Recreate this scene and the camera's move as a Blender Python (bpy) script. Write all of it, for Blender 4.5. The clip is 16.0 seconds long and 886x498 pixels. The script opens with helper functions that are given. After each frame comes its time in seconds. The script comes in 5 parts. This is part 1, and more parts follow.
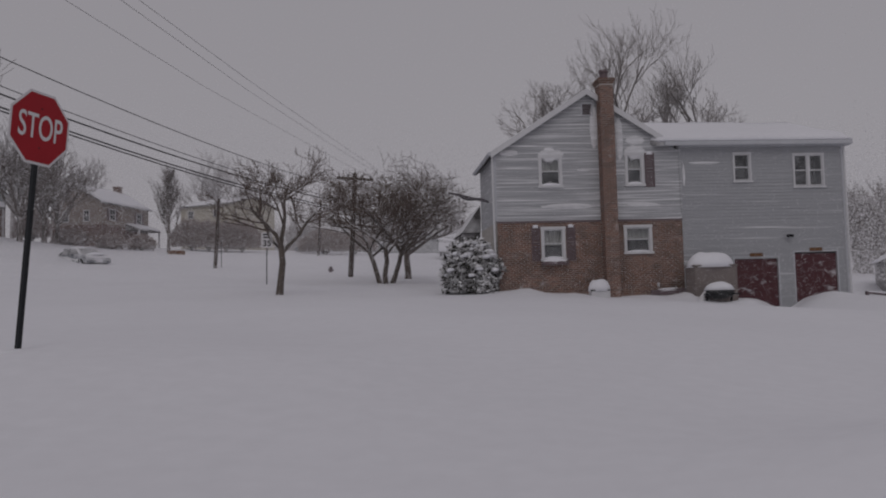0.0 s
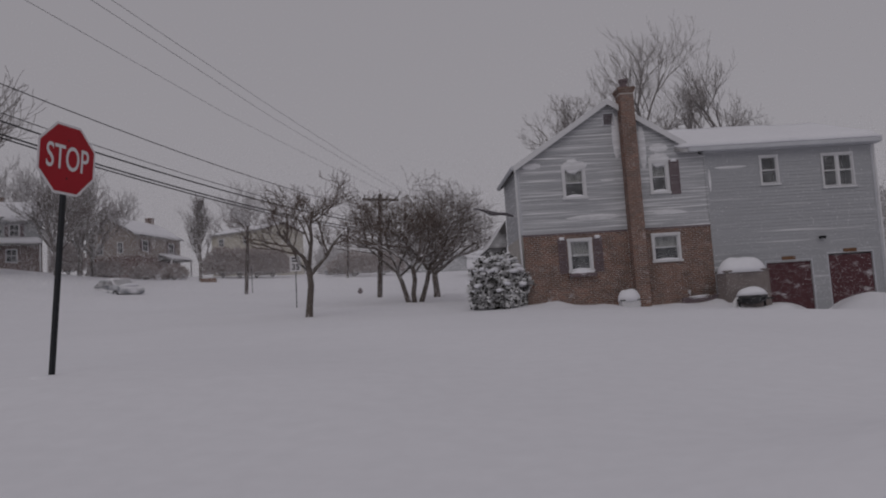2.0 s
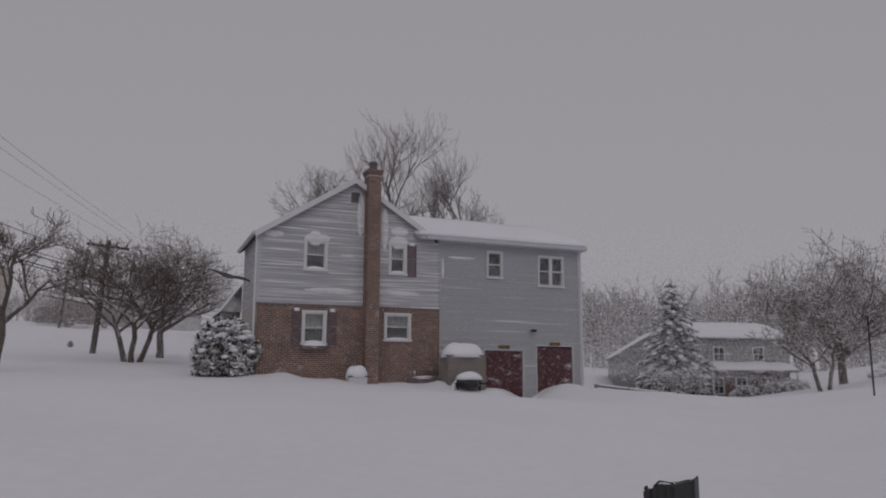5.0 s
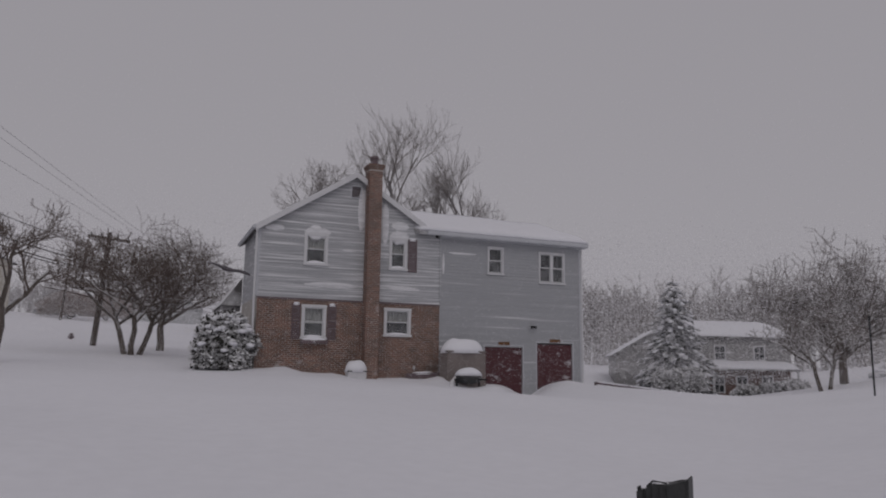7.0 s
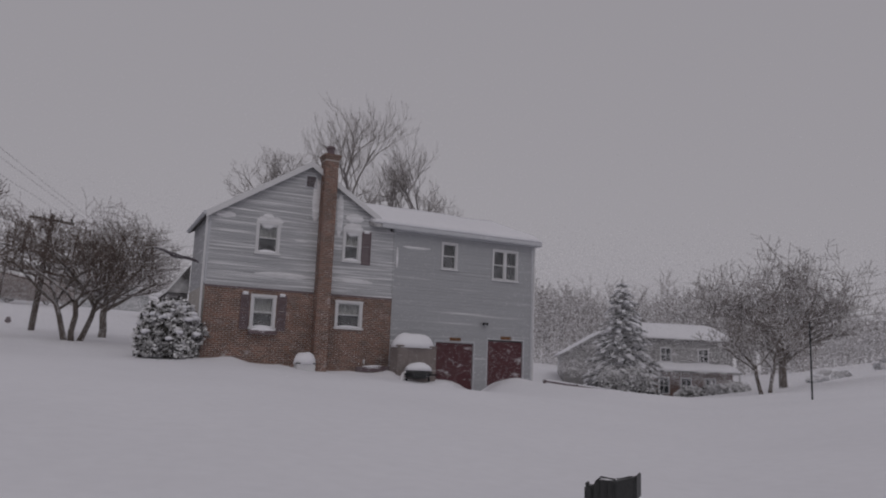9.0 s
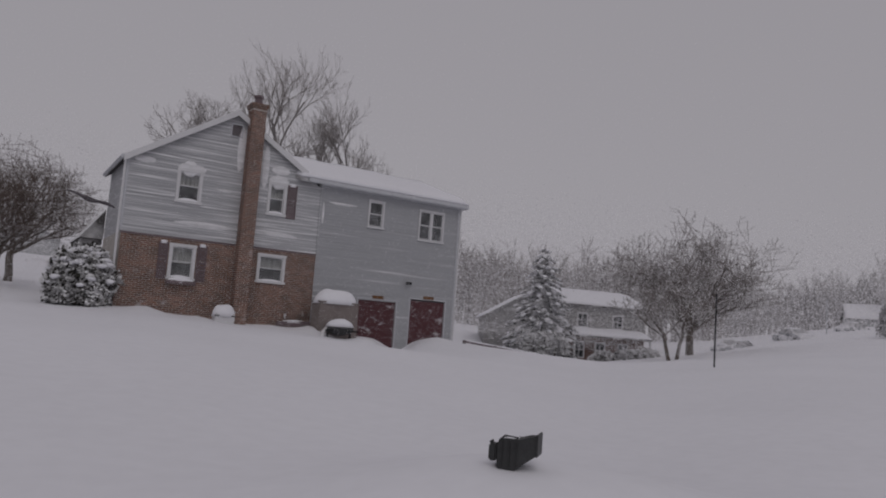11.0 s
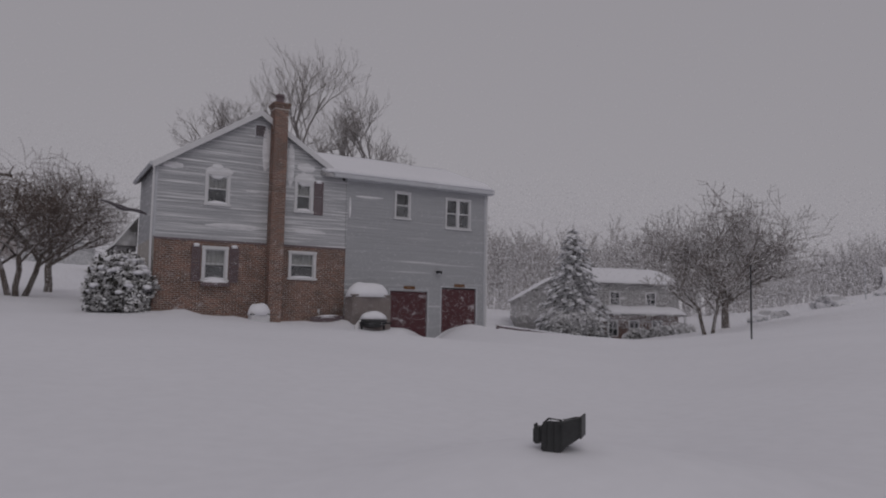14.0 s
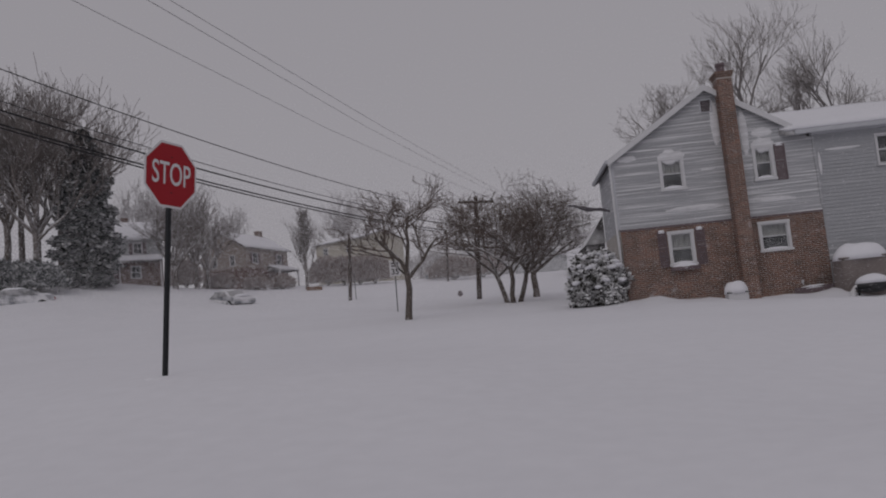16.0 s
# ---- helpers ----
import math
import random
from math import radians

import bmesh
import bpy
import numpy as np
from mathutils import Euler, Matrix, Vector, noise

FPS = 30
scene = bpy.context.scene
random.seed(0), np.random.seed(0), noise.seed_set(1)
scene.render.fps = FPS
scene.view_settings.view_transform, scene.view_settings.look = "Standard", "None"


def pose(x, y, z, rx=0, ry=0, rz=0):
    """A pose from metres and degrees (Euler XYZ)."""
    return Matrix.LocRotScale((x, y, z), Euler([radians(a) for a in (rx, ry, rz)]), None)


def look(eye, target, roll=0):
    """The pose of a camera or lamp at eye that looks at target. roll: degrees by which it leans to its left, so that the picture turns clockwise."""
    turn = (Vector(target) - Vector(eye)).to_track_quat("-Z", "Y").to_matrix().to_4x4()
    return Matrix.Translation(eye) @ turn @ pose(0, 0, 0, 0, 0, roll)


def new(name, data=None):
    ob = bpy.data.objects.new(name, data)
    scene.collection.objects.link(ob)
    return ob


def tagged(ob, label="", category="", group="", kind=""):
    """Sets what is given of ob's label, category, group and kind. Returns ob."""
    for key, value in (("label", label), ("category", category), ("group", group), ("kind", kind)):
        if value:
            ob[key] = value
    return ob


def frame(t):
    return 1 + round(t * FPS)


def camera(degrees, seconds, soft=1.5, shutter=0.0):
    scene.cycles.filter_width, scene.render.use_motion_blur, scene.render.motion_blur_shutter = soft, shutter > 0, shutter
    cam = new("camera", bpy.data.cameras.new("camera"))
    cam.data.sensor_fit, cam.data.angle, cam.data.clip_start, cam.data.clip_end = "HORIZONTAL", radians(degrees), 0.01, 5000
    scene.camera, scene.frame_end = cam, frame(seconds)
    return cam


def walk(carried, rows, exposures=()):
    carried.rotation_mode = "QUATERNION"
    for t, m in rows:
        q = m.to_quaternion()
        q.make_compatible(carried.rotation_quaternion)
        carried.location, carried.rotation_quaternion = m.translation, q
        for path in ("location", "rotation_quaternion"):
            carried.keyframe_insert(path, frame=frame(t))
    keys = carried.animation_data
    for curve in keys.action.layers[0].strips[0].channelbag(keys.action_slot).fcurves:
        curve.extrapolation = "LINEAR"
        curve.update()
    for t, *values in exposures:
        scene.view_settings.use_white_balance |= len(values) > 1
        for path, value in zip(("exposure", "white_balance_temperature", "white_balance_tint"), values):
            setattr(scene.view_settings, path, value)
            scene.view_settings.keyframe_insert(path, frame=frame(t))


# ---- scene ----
from collections import defaultdict

cam = camera(62.2, 16.0, soft=2.0, shutter=0.0)
PATH = [
    (0, -4.165, -26.589, 0.081, -4.52, 3.32, 1.54),
    (0.5, -4.159, -26.592, 0.053, -3.98, 4.18, 2.87),
    (1, -4.133, -26.588, 0.046, -4.08, 4.01, 3.53),
    (1.5, -4.105, -26.595, 0.034, -3.06, 3.98, 3.84),
    (2, -4.084, -26.620, 0.008, -2.11, 4.87, 3.74),
    (2.5, -4.064, -26.636, 0.002, -0.48, 4.84, 3.28),
    (3, -4.056, -26.650, -0.003, -0.56, 4.97, 3.39),
    (3.5, -4.036, -26.660, -0.010, -0.32, 4.87, 3.95),
    (4, -4.003, -26.688, -0.023, -4.03, 6.76, 3.20),
    (4.5, -3.831, -26.690, 0.061, -15.09, 9.46, 1.26),
    (5, -3.714, -26.682, 0.101, -22.15, 9.61, -0.17),
    (5.2, -3.699, -26.678, 0.106, -24.16, 9.73, -0.10),
    (7.3, -3.628, -26.617, 0.100, -21.95, 9.26, -0.79),
    (7.5, -3.629, -26.606, 0.097, -22.01, 9.40, -0.71),
    (8, -3.609, -26.589, 0.089, -21.56, 9.73, -0.19),
    (8.5, -3.585, -26.561, 0.076, -22.48, 9.49, -1.03),
    (9, -3.568, -26.504, 0.069, -25.90, 9.06, -2.16),
    (9.2, -3.576, -26.488, 0.069, -28.45, 8.84, -2.74),
    (11.3, -3.555, -26.588, 0.083, -31.88, 6.12, -4.17),
    (11.5, -3.564, -26.579, 0.080, -31.96, 6.59, -3.96),
    (12, -3.609, -26.571, 0.087, -37.02, 5.98, -3.47),
    (12.5, -3.643, -26.567, 0.084, -42.66, 5.44, -4.35),
    (13, -3.663, -26.555, 0.081, -42.56, 5.65, -4.84),
    (13.5, -3.642, -26.577, 0.087, -34.69, 5.65, -2.16),
    (14, -3.628, -26.623, 0.095, -29.42, 5.09, -1.02),
    (14.5, -3.727, -26.657, 0.025, -12.88, 4.22, 3.87),
    (15, -3.871, -26.692, -0.041, -4.05, 5.76, 6.34),
    (15.5, -3.922, -26.707, -0.087, 1.85, 6.69, 5.38),
    (16, -3.918, -26.692, -0.082, 5.91, 5.71, 5.44),
]
walk(cam, [(t, pose(x, y, z, 90 + p, r, w)) for t, x, y, z, w, p, r in PATH],
     exposures=((0, -0.08), (3.8, -0.08), (5, 0.05), (9, 0.06), (13, 0.03), (14.2, 0.0), (16, 0.0)))

# ---------------------------------------------------------------- sky and light: overcast, blowing snow
world = bpy.data.worlds.new("overcast_sky")
scene.world = world
world.use_nodes = True
wn, wl = world.node_tree.nodes, world.node_tree.links
bg = wn["Background"]
sky = wn.new("ShaderNodeTexSky")
sky.sky_type, sky.sun_disc = "NISHITA", False
sky.sun_elevation, sky.sun_rotation = radians(32), radians(200)
hsv = wn.new("ShaderNodeHueSaturation")
hsv.inputs["Saturation"].default_value = 0.12
hsv.inputs["Value"].default_value = 0.35
wl.new(sky.outputs[0], hsv.inputs["Color"])
cloud = wn.new("ShaderNodeMix")
cloud.data_type = "RGBA"
cloud.inputs["Factor"].default_value = 0.88
cloud.inputs["B"].default_value = (2.71, 2.58, 2.81, 1)
wl.new(hsv.outputs[0], cloud.inputs["A"])
wl.new(cloud.outputs["Result"], bg.inputs["Color"])
bg.inputs["Strength"].default_value = 0.116
sun = new("sun", bpy.data.lights.new("sun", "SUN"))
sun.data.energy, sun.data.angle, sun.data.color = 0.32, radians(40), (1.0, 0.96, 0.93)
sun.matrix_world = look((-20, -60, 60), (0, 0, 0))

# ---------------------------------------------------------------- materials


def mat(name, col, rough=0.7, vary=0.15, scale=3.0, fine=40.0, bump=0.1, snow=0.0, snow_noise=1.5, metal=0.0, stretch=(1, 1, 1), random=0.0, distance=0.01):
    """A surface with coarse and fine variation; snow: how much of it is dusted or capped with snow, most on what faces up."""
    m = bpy.data.materials.new(name)
    m.use_nodes = True
    nt = m.node_tree
    N, L = nt.nodes, nt.links
    b = N["Principled BSDF"]
    tc = N.new("ShaderNodeTexCoord")
    mp = N.new("ShaderNodeMapping")
    mp.inputs["Scale"].default_value = stretch
    L.new(tc.outputs["Object"], mp.inputs["Vector"])
    n1, n2 = N.new("ShaderNodeTexNoise"), N.new("ShaderNodeTexNoise")
    n1.inputs["Scale"].default_value, n2.inputs["Scale"].default_value = scale, fine
    n1.inputs["Detail"].default_value = n2.inputs["Detail"].default_value = 4
    for n in (n1, n2):
        L.new(mp.outputs[0], n.inputs["Vector"])
    add = N.new("ShaderNodeMath")
    add.operation = "ADD"
    L.new(n1.outputs["Fac"], add.inputs[0])
    L.new(n2.outputs["Fac"], add.inputs[1])
    rng = N.new("ShaderNodeMapRange")
    rng.inputs["From Min"].default_value, rng.inputs["From Max"].default_value = 0.65, 1.35
    rng.inputs["To Min"].default_value, rng.inputs["To Max"].default_value = 1 - vary, 1 + vary
    L.new(add.outputs[0], rng.inputs["Value"])
    val = rng.outputs[0]
    if random:
        info = N.new("ShaderNodeObjectInfo")
        r2 = N.new("ShaderNodeMapRange")
        r2.inputs["To Min"].default_value, r2.inputs["To Max"].default_value = 1 - random, 1 + random
        L.new(info.outputs["Random"], r2.inputs["Value"])
        mul = N.new("ShaderNodeMath")
        mul.operation = "MULTIPLY"
        L.new(val, mul.inputs[0])
        L.new(r2.outputs[0], mul.inputs[1])
        val = mul.outputs[0]
    vm = N.new("ShaderNodeVectorMath")
    vm.operation = "SCALE"
    vm.inputs[0].default_value = col
    L.new(val, vm.inputs["Scale"])
    out = vm.outputs[0]
    if snow:
        geo = N.new("ShaderNodeNewGeometry")
        sx = N.new("ShaderNodeSeparateXYZ")
        L.new(geo.outputs["Normal"], sx.inputs[0])
        n3 = N.new("ShaderNodeTexNoise")
        n3.inputs["Scale"].default_value, n3.inputs["Detail"].default_value = snow_noise, 6
        L.new(mp.outputs[0], n3.inputs["Vector"])
        a1 = N.new("ShaderNodeMath")
        a1.operation = "MULTIPLY_ADD"
        L.new(sx.outputs["Z"], a1.inputs[0])
        a1.inputs[1].default_value = 0.35
        L.new(n3.outputs["Fac"], a1.inputs[2])
        r3 = N.new("ShaderNodeMapRange")
        edge = 1.0 - snow * 0.7
        r3.inputs["From Min"].default_value, r3.inputs["From Max"].default_value = edge - 0.12, edge + 0.12
        L.new(a1.outputs[0], r3.inputs["Value"])
        mx = N.new("ShaderNodeMix")
        mx.data_type = "RGBA"
        L.new(r3.outputs[0], mx.inputs["Factor"])
        L.new(out, mx.inputs["A"])
        mx.inputs["B"].default_value = (0.80, 0.80, 0.82, 1)
        out = mx.outputs["Result"]
    L.new(out, b.inputs["Base Color"])
    b.inputs["Roughness"].default_value, b.inputs["Metallic"].default_value = rough, metal
    b.inputs["Specular IOR Level"].default_value = 0.25
    if bump:
        bp = N.new("ShaderNodeBump")
        bp.inputs["Strength"].default_value, bp.inputs["Distance"].default_value = bump, distance
        L.new(add.outputs[0], bp.inputs["Height"])
        L.new(bp.outputs[0], b.inputs["Normal"])
    return m


def brick_mat(name, c1, c2, mortar, snow=0.0):
    m = mat(name, c1, 0.85, snow=snow, snow_noise=1.2, bump=0)
    N, L = m.node_tree.nodes, m.node_tree.links
    b = N["Principled BSDF"]
    tc = N.new("ShaderNodeTexCoord")
    sp = N.new("ShaderNodeSeparateXYZ")
    ad = N.new("ShaderNodeMath")
    ad.operation = "ADD"
    cb = N.new("ShaderNodeCombineXYZ")
    L.new(tc.outputs["Object"], sp.inputs[0])
    L.new(sp.outputs["X"], ad.inputs[0])
    L.new(sp.outputs["Y"], ad.inputs[1])
    L.new(ad.outputs[0], cb.inputs["X"])
    L.new(sp.outputs["Z"], cb.inputs["Y"])
    bt = N.new("ShaderNodeTexBrick")
    bt.inputs["Scale"].default_value = 1.0
    bt.inputs["Brick Width"].default_value, bt.inputs["Row Height"].default_value = 0.215, 0.0715
    bt.inputs["Mortar Size"].default_value, bt.inputs["Mortar Smooth"].default_value = 0.007, 0.3
    bt.inputs["Bias"].default_value = -0.2
    bt.inputs["Color1"].default_value, bt.inputs["Color2"].default_value, bt.inputs["Mortar"].default_value = (*c1, 1), (*c2, 1), (*mortar, 1)
    L.new(cb.outputs[0], bt.inputs["Vector"])
    target = b.inputs["Base Color"].links[0].from_node
    sock = target.inputs["A"] if target.type == "MIX" else b.inputs["Base Color"]
    ns = N.new("ShaderNodeTexNoise")
    ns.inputs["Scale"].default_value, ns.inputs["Detail"].default_value = 2.5, 5
    L.new(tc.outputs["Object"], ns.inputs["Vector"])
    rg = N.new("ShaderNodeMapRange")
    rg.inputs["To Min"].default_value, rg.inputs["To Max"].default_value = 0.6, 1.4
    L.new(ns.outputs["Fac"], rg.inputs["Value"])
    vm = N.new("ShaderNodeVectorMath")
    vm.operation = "SCALE"
    L.new(bt.outputs["Color"], vm.inputs[0])
    L.new(rg.outputs[0], vm.inputs["Scale"])
    L.new(vm.outputs[0], sock)
    bp = N.new("ShaderNodeBump")
    bp.invert = True
    bp.inputs["Strength"].default_value, bp.inputs["Distance"].default_value = 0.6, 0.008
    L.new(bt.outputs["Fac"], bp.inputs["Height"])
    L.new(bp.outputs[0], b.inputs["Normal"])
    return m


SNOW = mat("snow", (0.82, 0.82, 0.86), 0.9, vary=0.035, scale=0.25, fine=5, bump=0.12, distance=0.04)
SIDING = mat("grey_siding", (0.385, 0.392, 0.41), 0.6, vary=0.14, scale=1.2, fine=20, bump=0.05, snow=0.50, snow_noise=1.1, stretch=(0.30, 1, 13.0))
SIDING_B = mat("grey_siding_addition", (0.37, 0.378, 0.396), 0.6, vary=0.10, scale=1.0, fine=20, bump=0.05, snow=0.33, snow_noise=0.9, stretch=(0.25, 1, 8.0))
BRICK = brick_mat("red_brown_brick", (0.180, 0.102, 0.076), (0.120, 0.074, 0.058), (0.36, 0.335, 0.31), snow=0.36)
MORTAR = mat("pale_mortar", (0.42, 0.395, 0.37), 0.95, vary=0.2, scale=2, fine=40, bump=0.2, snow=0.30)
WHITE = mat("white_trim", (0.62, 0.62, 0.635), 0.5, vary=0.06, bump=0.03)
GUTTER = mat("grey_white_gutter", (0.50, 0.51, 0.54), 0.45, vary=0.08, bump=0.03)
SHUTTER = mat("maroon_shutter", (0.150, 0.115, 0.123), 0.6, vary=0.2, snow=0.05)
GARAGE = mat("maroon_garage_door", (0.092, 0.036, 0.041), 0.5, vary=0.2, bump=0.05, snow=0.43, snow_noise=1.7, stretch=(0.9, 1, 2.0))
WOODP = mat("weathered_plywood", (0.16, 0.085, 0.045), 0.8, vary=0.25, stretch=(1, 1, 6))
CURTAIN = mat("pale_curtain", (0.50, 0.49, 0.46), 0.9, vary=0.12, scale=2, fine=14)
ROOMSHADE = mat("room_shade_black", (0.04, 0.04, 0.045), 0.9, vary=0.2)
BARK = mat("bark", (0.125, 0.106, 0.094), 0.95, vary=0.35, scale=6, fine=50, bump=0.6, snow=0.36, snow_noise=3.0, stretch=(1, 1, 0.3), distance=0.02)
TWIG = mat("twig_bark", (0.180, 0.146, 0.130), 0.95, vary=0.3, scale=2, fine=20, bump=0, snow=0.46, snow_noise=2.5)
TWIG_DARK = mat("dark_twig_bark", (0.125, 0.098, 0.085), 0.95, vary=0.3, scale=2, fine=20, bump=0, snow=0.22, snow_noise=2.5)
TWIG_MID = mat("snow_dusted_twig_bark", (0.185, 0.165, 0.155), 0.95, vary=0.25, scale=1.5, fine=9, bump=0, snow=0.46, snow_noise=1.4)
# barks for distant trees: haze is put into their paler colours
TWIG_FAR = mat("haze_paled_twig_bark", (0.37, 0.355, 0.355), 0.95, vary=0.15, scale=1, fine=6, bump=0, snow=0.38, snow_noise=0.8)
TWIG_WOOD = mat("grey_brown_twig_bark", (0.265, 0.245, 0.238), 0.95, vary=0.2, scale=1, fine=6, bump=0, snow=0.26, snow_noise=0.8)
TWIG_HAZE = mat("haze_whitened_twig_bark", (0.56, 0.545, 0.545), 0.95, vary=0.12, scale=1, fine=6, bump=0, snow=0.55, snow_noise=0.8)
POLEWOOD = mat("creosoted_pole_wood", (0.085, 0.068, 0.060), 0.9, vary=0.25, scale=3, fine=60, bump=0.4, stretch=(1, 1, 0.1), snow=0.12)
WIRE = mat("black_cable", (0.020, 0.020, 0.023), 0.6, vary=0.1, bump=0)
THINSNOW = mat("thin_packed_snow", (0.68, 0.68, 0.70), 0.9, vary=0.22, scale=1.5, fine=12, bump=0.1, stretch=(0.4, 1, 5))
STEEL = mat("dark_steel_post", (0.030, 0.032, 0.035), 0.5, vary=0.25, metal=0.4)
RED = mat("red_reflective_sheet", (0.33, 0.012, 0.020), 0.4, vary=0.08, scale=4, fine=60, bump=0.02)
SIGNWHITE = mat("white_reflective_sheet", (0.66, 0.65, 0.66), 0.4, vary=0.06, bump=0.02)
YELLOW = mat("amber_reflective_sheet", (0.62, 0.31, 0.015), 0.4, vary=0.08, bump=0.02)
BLACK = mat("black_paint", (0.015, 0.015, 0.017), 0.5, vary=0.1, bump=0)
PLASTIC = mat("black_plastic", (0.045, 0.046, 0.047), 0.5, vary=0.3, scale=5, fine=60, bump=0.08)
EVERGREEN = mat("dark_evergreen", (0.105, 0.115, 0.115), 0.85, vary=0.35, scale=2, fine=12, bump=0, snow=0.50, snow_noise=2.0)
# needle base colour lightened for haze, under real snow
SPRUCE = mat("snowy_blue_spruce", (0.20, 0.215, 0.21), 0.85, vary=0.3, scale=2, fine=12, bump=0, snow=0.66, snow_noise=1.6)
SHRUB = mat("snowy_shrub_leaf", (0.060, 0.058, 0.050), 0.85, vary=0.4, scale=3, fine=20, bump=0, snow=0.50, snow_noise=2.6)
HEDGE = mat("brown_dormant_hedge", (0.37, 0.315, 0.295), 0.9, vary=0.15, scale=2, fine=15, bump=0, snow=0.32, snow_noise=1.2)
# foliage far paler than its own colour, standing in for haze
DOMELEAF = mat("haze_paled_clipped_foliage", (0.50, 0.495, 0.50), 0.9, vary=0.10, scale=1, fine=8, bump=0, snow=0.12, snow_noise=1.0)
ROOFING = mat("grey_shingle", (0.10, 0.095, 0.095), 0.9, vary=0.25, scale=3, fine=30, snow=0.62, snow_noise=0.8)
FLAGRED = mat("furled_flag_cloth", (0.105, 0.095, 0.105), 0.8, vary=0.5, scale=6, fine=12, stretch=(1, 1, 4))
CARPAINT = mat("grey_car_paint", (0.20, 0.21, 0.23), 0.35, vary=0.1, snow=0.66, snow_noise=1.2)
CARGLASS = mat("dark_car_glass", (0.05, 0.053, 0.058), 0.2, vary=0.05, bump=0, snow=0.62)
FARPANE = mat("dark_window_glass", (0.04, 0.043, 0.047), 0.12, vary=0.05, bump=0, snow=0.2)
TYRE = mat("tyre_rubber", (0.02, 0.02, 0.02), 0.9, vary=0.1)
LAMPRED = mat("red_tail_lamp", (0.35, 0.01, 0.015), 0.2, vary=0.05, bump=0)
GREYVINYL = mat("grey_vinyl_box", (0.22, 0.19, 0.18), 0.7, vary=0.1, snow=0.12, stretch=(1, 1, 0.3))


def pane_mat():
    m = bpy.data.materials.new("window_glass")
    m.use_nodes = True
    b = m.node_tree.nodes["Principled BSDF"]
    b.inputs["Base Color"].default_value = (0.9, 0.92, 0.95, 1)
    b.inputs["Roughness"].default_value = 0.04
    # blown snow clings to the glass in places
    N, L = m.node_tree.nodes, m.node_tree.links
    tc, ns, rg = N.new("ShaderNodeTexCoord"), N.new("ShaderNodeTexNoise"), N.new("ShaderNodeMapRange")
    ns.inputs["Scale"].default_value, ns.inputs["Detail"].default_value = 2.6, 5
    L.new(tc.outputs["Object"], ns.inputs["Vector"])
    L.new(ns.outputs["Fac"], rg.inputs["Value"])
    rg.inputs["From Min"].default_value, rg.inputs["From Max"].default_value = 0.35, 0.65
    rg.inputs["To Min"].default_value, rg.inputs["To Max"].default_value = 0.99, 0.92
    L.new(rg.outputs[0], b.inputs["Transmission Weight"])
    b.inputs["IOR"].default_value = 1.45
    return m


def piece_mat(name, c1, c2):
    """Fired brick: each piece has its own tone, with soot, wear and wind-blown snow over many."""
    m = bpy.data.materials.new(name)
    m.use_nodes = True
    N, L = m.node_tree.nodes, m.node_tree.links
    b = N["Principled BSDF"]
    info, geo = N.new("ShaderNodeObjectInfo"), N.new("ShaderNodeNewGeometry")
    s = N.new("ShaderNodeMath")
    L.new(info.outputs["Random"], s.inputs[0])
    L.new(geo.outputs["Random Per Island"], s.inputs[1])
    fr = N.new("ShaderNodeMath")
    fr.operation = "FRACT"
    L.new(s.outputs[0], fr.inputs[0])
    mx = N.new("ShaderNodeMix")
    mx.data_type = "RGBA"
    L.new(fr.outputs[0], mx.inputs["Factor"])
    mx.inputs["A"].default_value, mx.inputs["B"].default_value = (*c1, 1), (*c2, 1)
    n1, n2, n3 = (N.new("ShaderNodeTexNoise") for _ in range(3))
    for n, sc in ((n1, 1.6), (n2, 45.0), (n3, 2.0)):
        n.inputs["Scale"].default_value, n.inputs["Detail"].default_value = sc, 5
        L.new(geo.outputs["Position"], n.inputs["Vector"])
    r1 = N.new("ShaderNodeMapRange")
    r1.inputs["From Min"].default_value, r1.inputs["From Max"].default_value = 0.3, 0.7
    r1.inputs["To Min"].default_value, r1.inputs["To Max"].default_value = 0.72, 1.28
    L.new(n1.outputs["Fac"], r1.inputs["Value"])
    vm = N.new("ShaderNodeVectorMath")
    vm.operation = "SCALE"
    L.new(mx.outputs["Result"], vm.inputs[0])
    L.new(r1.outputs[0], vm.inputs["Scale"])
    r3 = N.new("ShaderNodeMapRange")
    r3.inputs["From Min"].default_value, r3.inputs["From Max"].default_value = 0.62, 0.82
    r3.inputs["To Max"].default_value = 0.7
    L.new(n3.outputs["Fac"], r3.inputs["Value"])
    m2 = N.new("ShaderNodeMix")
    m2.data_type = "RGBA"
    L.new(r3.outputs[0], m2.inputs["Factor"])
    L.new(vm.outputs[0], m2.inputs["A"])
    m2.inputs["B"].default_value = (0.78, 0.78, 0.80, 1)
    L.new(m2.outputs["Result"], b.inputs["Base Color"])
    b.inputs["Roughness"].default_value = 0.9
    b.inputs["Specular IOR Level"].default_value = 0.2
    bp = N.new("ShaderNodeBump")
    bp.inputs["Strength"].default_value, bp.inputs["Distance"].default_value = 0.4, 0.003
    L.new(n2.outputs["Fac"], bp.inputs["Height"])
    L.new(bp.outputs[0], b.inputs["Normal"])
    return m


BRICKPIECE = piece_mat("red_brown_fired_brick", (0.235, 0.132, 0.098), (0.140, 0.088, 0.072))
GLASS = pane_mat()
FLAKE = mat("airborne_snowflake", (0.93, 0.92, 0.94), 1.0, vary=0.03, bump=0)

# ---------------------------------------------------------------- mesh helpers


